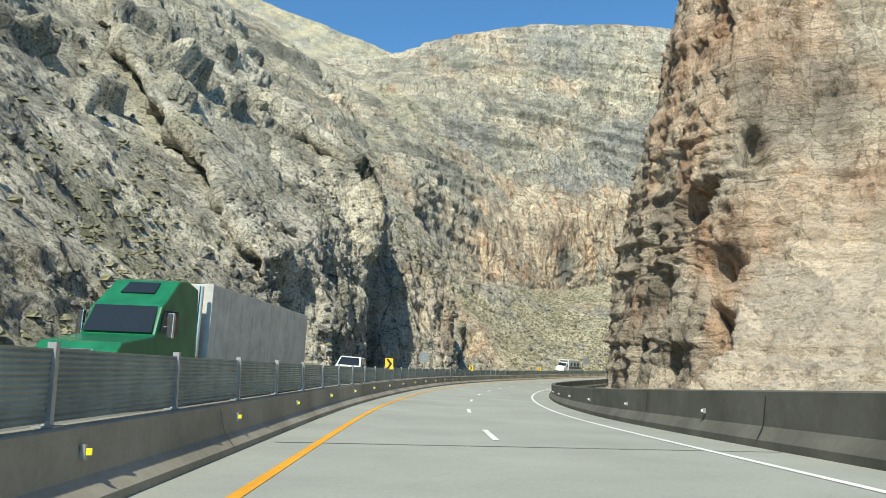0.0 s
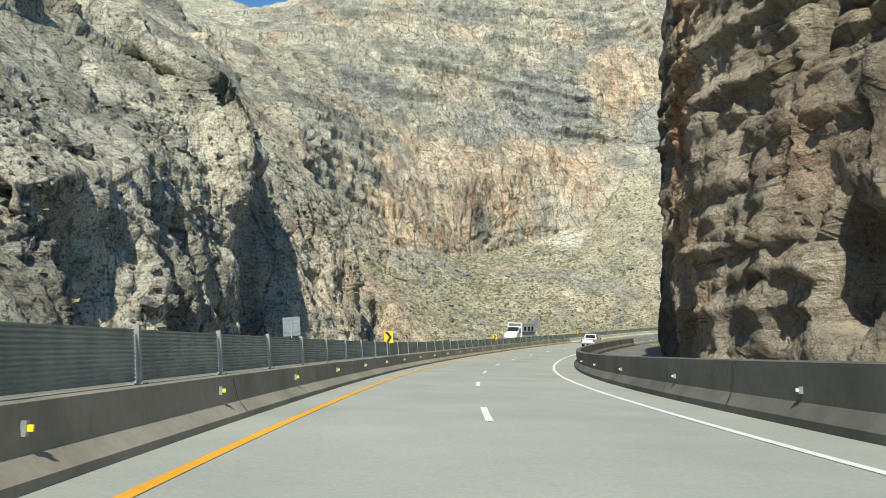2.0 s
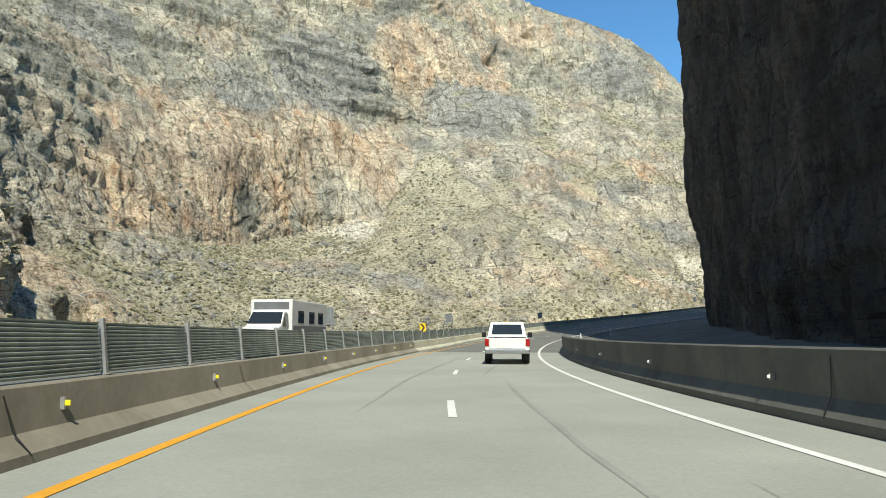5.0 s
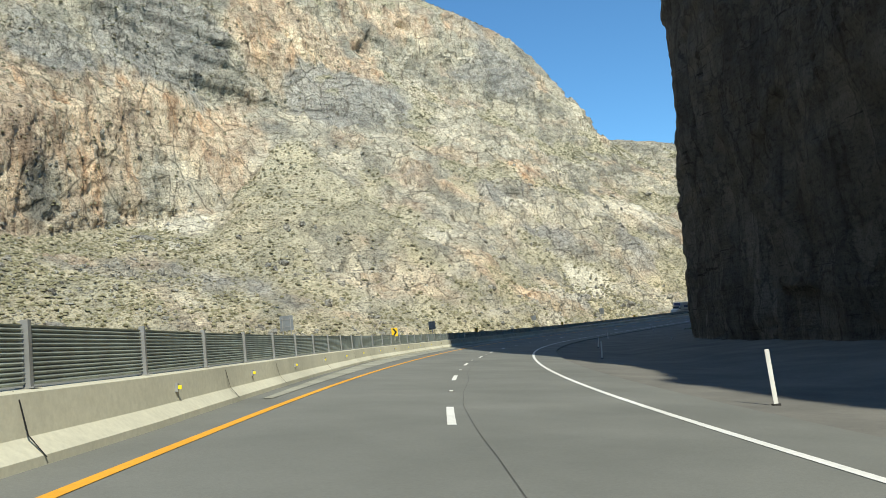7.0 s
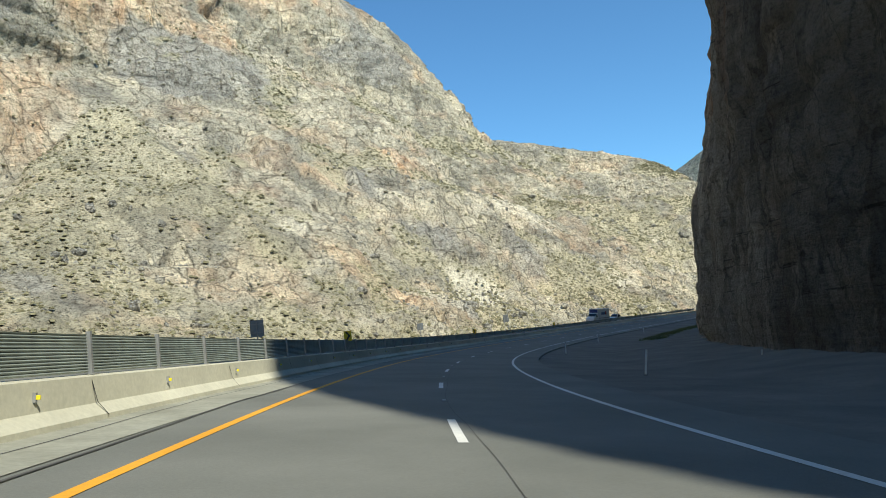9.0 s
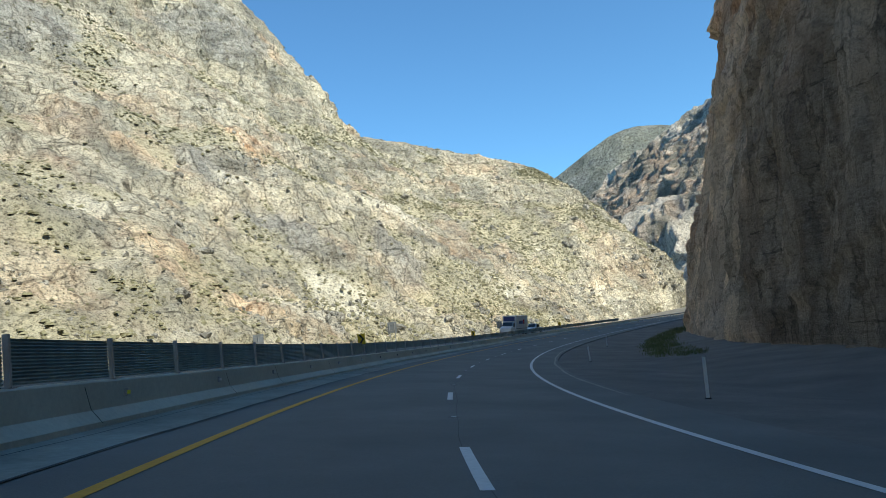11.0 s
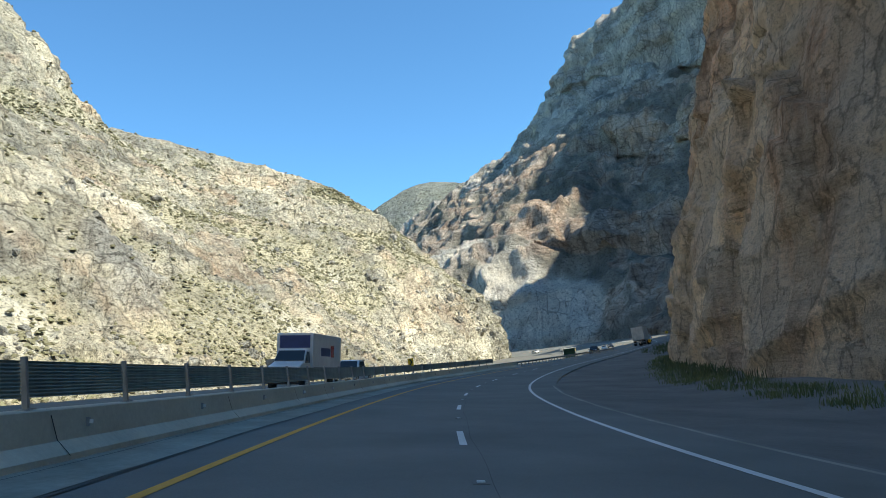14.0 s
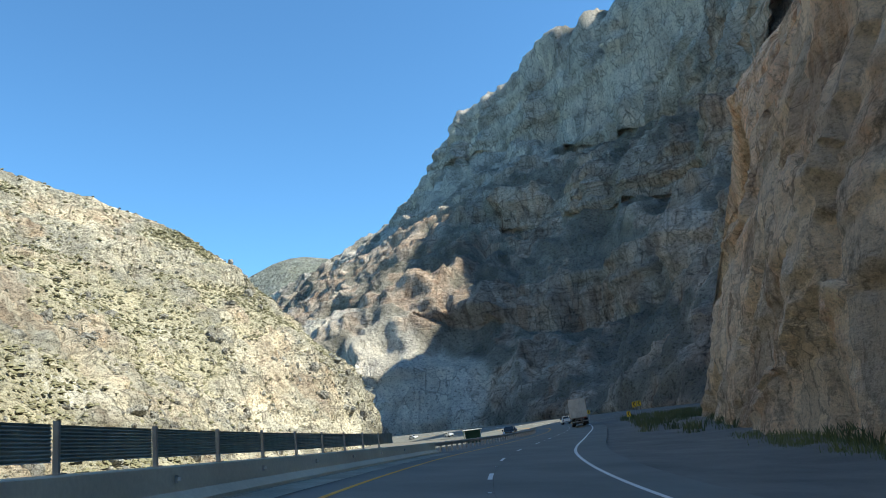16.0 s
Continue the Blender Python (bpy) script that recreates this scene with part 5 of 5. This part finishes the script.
def box_truck(m, label, motorhome=False):
    t = thing("motorhome" if motorhome else "box_truck", m, label, "motorhome" if motorhome else "truck")
    h = 3.2 if motorhome else 3.6
    b = part("box", boxes((-1.2, 1.2, -7.0, 0.4, 0.85, h), bevel=0.06), M_CARWHITE, t, "white box body")
    for side in (-1, 1):
        part("stripe", boxes((side * 1.205 - 0.006, side * 1.205 + 0.006, -6.8, 0.2, 1.3, 1.42 if not motorhome else 1.75)), M_CARGREY, b, "dark stripe")
        if motorhome:
            for y0 in (-6.0, -4.0, -1.8):
                part("window", boxes((side * 1.21 - 0.012, side * 1.21 + 0.012, y0, y0 + 1.1, 1.9, 2.6), bevel=0.004), M_GLASS, b, "dark side window")
        else:
            part("emblem", boxes((side * 1.207 - 0.008, side * 1.207 + 0.008, -4.9, -4.1, 2.1, 2.9)), M_LAMP_RED, b, "plain red painted square")
            part("lettering", boxes((side * 1.207 - 0.008, side * 1.207 + 0.008, -3.9, -1.5, 2.15, 2.7)), M_BLUE, b, "dark blue bar")
        wheel(t, side * 1.0, -5.0, 0.45, 0.4)
        wheel(t, side * 1.0, 1.6, 0.45, 0.3)
    prof = [(0.3, 0.6), (0.3, 2.5), (0.9, 2.55), (1.6, 1.75), (2.6, 1.5), (2.75, 0.6)]
    cab = part("cab", side_body(prof, 1.05, 0.12, 0.06), M_CARWHITE, t, "white cab")
    part("windscreen", plate([(-0.85, 0.98, 2.46), (0.85, 0.98, 2.46), (0.93, 1.55, 1.84), (-0.93, 1.55, 1.84)], 0.03, (0, 0.6, 0.6)), M_GLASS, cab, "dark windscreen")
    part("bumper", boxes((-1.1, 1.1, 2.65, 2.9, 0.4, 0.7), bevel=0.04), M_CARBLACK, cab, "black bumper")
    part("front_panel", boxes((-1.0, 1.0, 0.38, 0.42, 2.65, h - 0.15)), M_BLUE if not motorhome else M_CARGREY, b, "dark front panel")
    for side in (-1, 1):
        part("headlamp", boxes((side * 0.8 - 0.15, side * 0.8 + 0.15, 2.62, 2.78, 0.85, 1.1), bevel=0.02), M_LAMP, cab, "clear headlamp")
        part("side_window", plate([(side * 1.0, 0.45, 1.7), (side * 1.0, 1.4, 1.7), (side * 0.94, 0.9, 2.4), (side * 0.94, 0.45, 2.4)], 0.03, (side, 0, 0)), M_GLASS, cab, "dark side window")
    return t


def car(m, body_paint, label):
    t = thing("car", m, label, "car", "cars far down the road")
    prof = [(-2.2, 0.35), (-2.25, 0.95), (-1.9, 1.05), (-1.3, 1.5), (0.2, 1.52), (1.0, 1.02), (2.1, 0.88), (2.25, 0.6), (2.2, 0.35)]
    b = part("body", side_body(prof, 0.9, 0.2, 0.06), body_paint, t)
    part("rear_window", plate([(-0.6, -1.78, 1.14), (0.6, -1.78, 1.14), (0.55, -1.4, 1.45), (-0.55, -1.4, 1.45)], 0.03, (0, -0.6, 0.6)), M_GLASS, b, "dark rear window")
    part("windscreen", plate([(-0.66, 0.9, 1.1), (0.66, 0.9, 1.1), (0.58, 0.3, 1.48), (-0.58, 0.3, 1.48)], 0.03, (0, 0.6, 0.6)), M_GLASS, b, "dark windscreen")
    for side in (-1, 1):
        part("side_window", plate([(side * 0.80, -1.3, 1.05), (side * 0.80, 0.7, 1.05), (side * 0.73, 0.15, 1.44), (side * 0.73, -1.1, 1.44)], 0.02, (side, 0, 0)), M_GLASS, b, "dark side window")
        part("lamp", boxes((side * 0.66 - 0.14, side * 0.66 + 0.14, 2.12, 2.24, 0.62, 0.78), bevel=0.02), M_LAMP, b, "clear headlamp")
        wheel(t, side * 0.8, 1.4, 0.33, 0.22)
        wheel(t, side * 0.8, -1.35, 0.33, 0.22)
    return t


semi_truck(road_pose(25.6, -10.4, 0.0, 176), M_GREEN, M_TRAILER, "green semi truck with a ribbed grey trailer on the other carriageway", length=12.8)
pickup(road_pose(54.0, -9.5, 0.0, 180), M_CARWHITE, "white pickup coming towards the bridge on the other carriageway")
pickup(road_pose(163.0, 2.0), M_CARWHITE, "white pickup truck driving ahead in the outer lane")
box_truck(road_pose(168.0, -11.0, 0.0, 180), "white motorhome with dark graphics on the other carriageway", True)
semi_truck(road_pose(555.0, 2.0), M_CARWHITE, M_TRAILER, "truck with a pale grey trailer in the outer lane")
box_truck(road_pose(411.5, -11.0, 0.0, 180), "white and blue box truck on the other carriageway")
pickup(road_pose(423.0, -10.5, 0.0, 180), M_CARWHITE, "white pickup behind the box truck on the other carriageway")

pickup(road_pose(556.0, -10.5, 0.0, 180), M_CARBLACK, "dark pickup coming round the bend")
car(road_pose(606.0, -11.5, 0.0, 180), M_CARWHITE, "white car coming round the far bend")
car(road_pose(628.0, -8.5, 0.0, 180), M_CARGREY, "grey car coming round the far bend")
car(road_pose(700.0, -11.0, 0.0, 180), M_CARWHITE, "small white car far down the road")
car(road_pose(735.0, -9.0, 0.0, 180), M_CARWHITE, "small white car far down the road")
pickup(road_pose(600.0, 1.9), M_CARWHITE, "white pickup ahead of the truck")


def booth(m):
    t = thing("roadside_booth", m, "small dark green roadside shelter with a flat roof", "shelter")
    part("wall", boxes((-1.6, 1.6, 1.1, 1.2, 0.0, 2.4), bevel=0.01), M_BOOTH, t)
    for side in (-1, 1):
        part("side_wall", boxes((side * 1.55 - 0.05, side * 1.55 + 0.05, -0.2, 1.1, 0.0, 2.4), bevel=0.01), M_BOOTH, t)
        part("post", boxes((side * 1.55 - 0.06, side * 1.55 + 0.06, -1.2, -1.08, 0.0, 2.4)), M_POST, t, "pale post")
    part("roof", boxes((-1.85, 1.85, -1.5, 1.5, 2.4, 2.6), bevel=0.02), M_POST, t, "pale flat roof")


booth(Matrix.Translation(tuple(on_road(566.0, -18.5, 0.0))) @ Matrix.Rotation(radians(-80), 4, "Z"))

# guard rail after the screen
rail = thing("guard_rail", Matrix(), "galvanised guard rail on short posts beside the road", "guard rail")
s_ = np.arange(470, 560, 2.0)
sec = np.array([(0.0, 0.45), (0.06, 0.50), (0.0, 0.56), (0.06, 0.62), (0.06, 0.66), (0.0, 0.72), (-0.012, 0.72), (-0.012, 0.45)])
ob = grid_object("beam", on_road(s_[:, None], -5.9 + sec[None, :, 0], np.broadcast_to(sec[None, :, 1], (len(s_), 8))), M_GALV)
ob.parent = rail
ob["label"] = "corrugated steel beam"
bm = boxes((-0.16, -0.02, -0.05, 0.05, -0.15, 0.74))
gp = part("post", bm, M_GALV, rail, "steel post")
for i in range(46):
    ob = gp if i == 0 else gp.copy()
    if i:
        scene.collection.objects.link(ob)
    ob.matrix_basis = road_pose(470 + i * 1.95, -5.9)

for s, lat, left, k in ((560, 12.5, True, 1.6), (566, 14.0, True, 1.6), (600, 7.5, True, 1.3), (640, -20, True, 1.3), (505, 8.2, True, 0.9)):
    chevron(s, lat, 0.6, left, k)

# raised markers between the dashes
bm0 = None
for i in range(14, 40):
    a = float(np.interp(i, *DASH_AT)) + 7.6
    side = 0.2 if a > 225 else 0.0
    t = thing("road_stud", road_pose(a, side + 0.02, 0.005), "small square reflective road stud in a worn patch", "road stud", "road studs")
    part("stud", boxes((-0.05, 0.05, -0.05, 0.05, 0.0, 0.018), bevel=0.006), M_POST, t)
    part("patch", boxes((-0.10, 0.10, -0.16, 0.10, -0.004, 0.003)), M_SHOULDER, t, "dark worn patch")
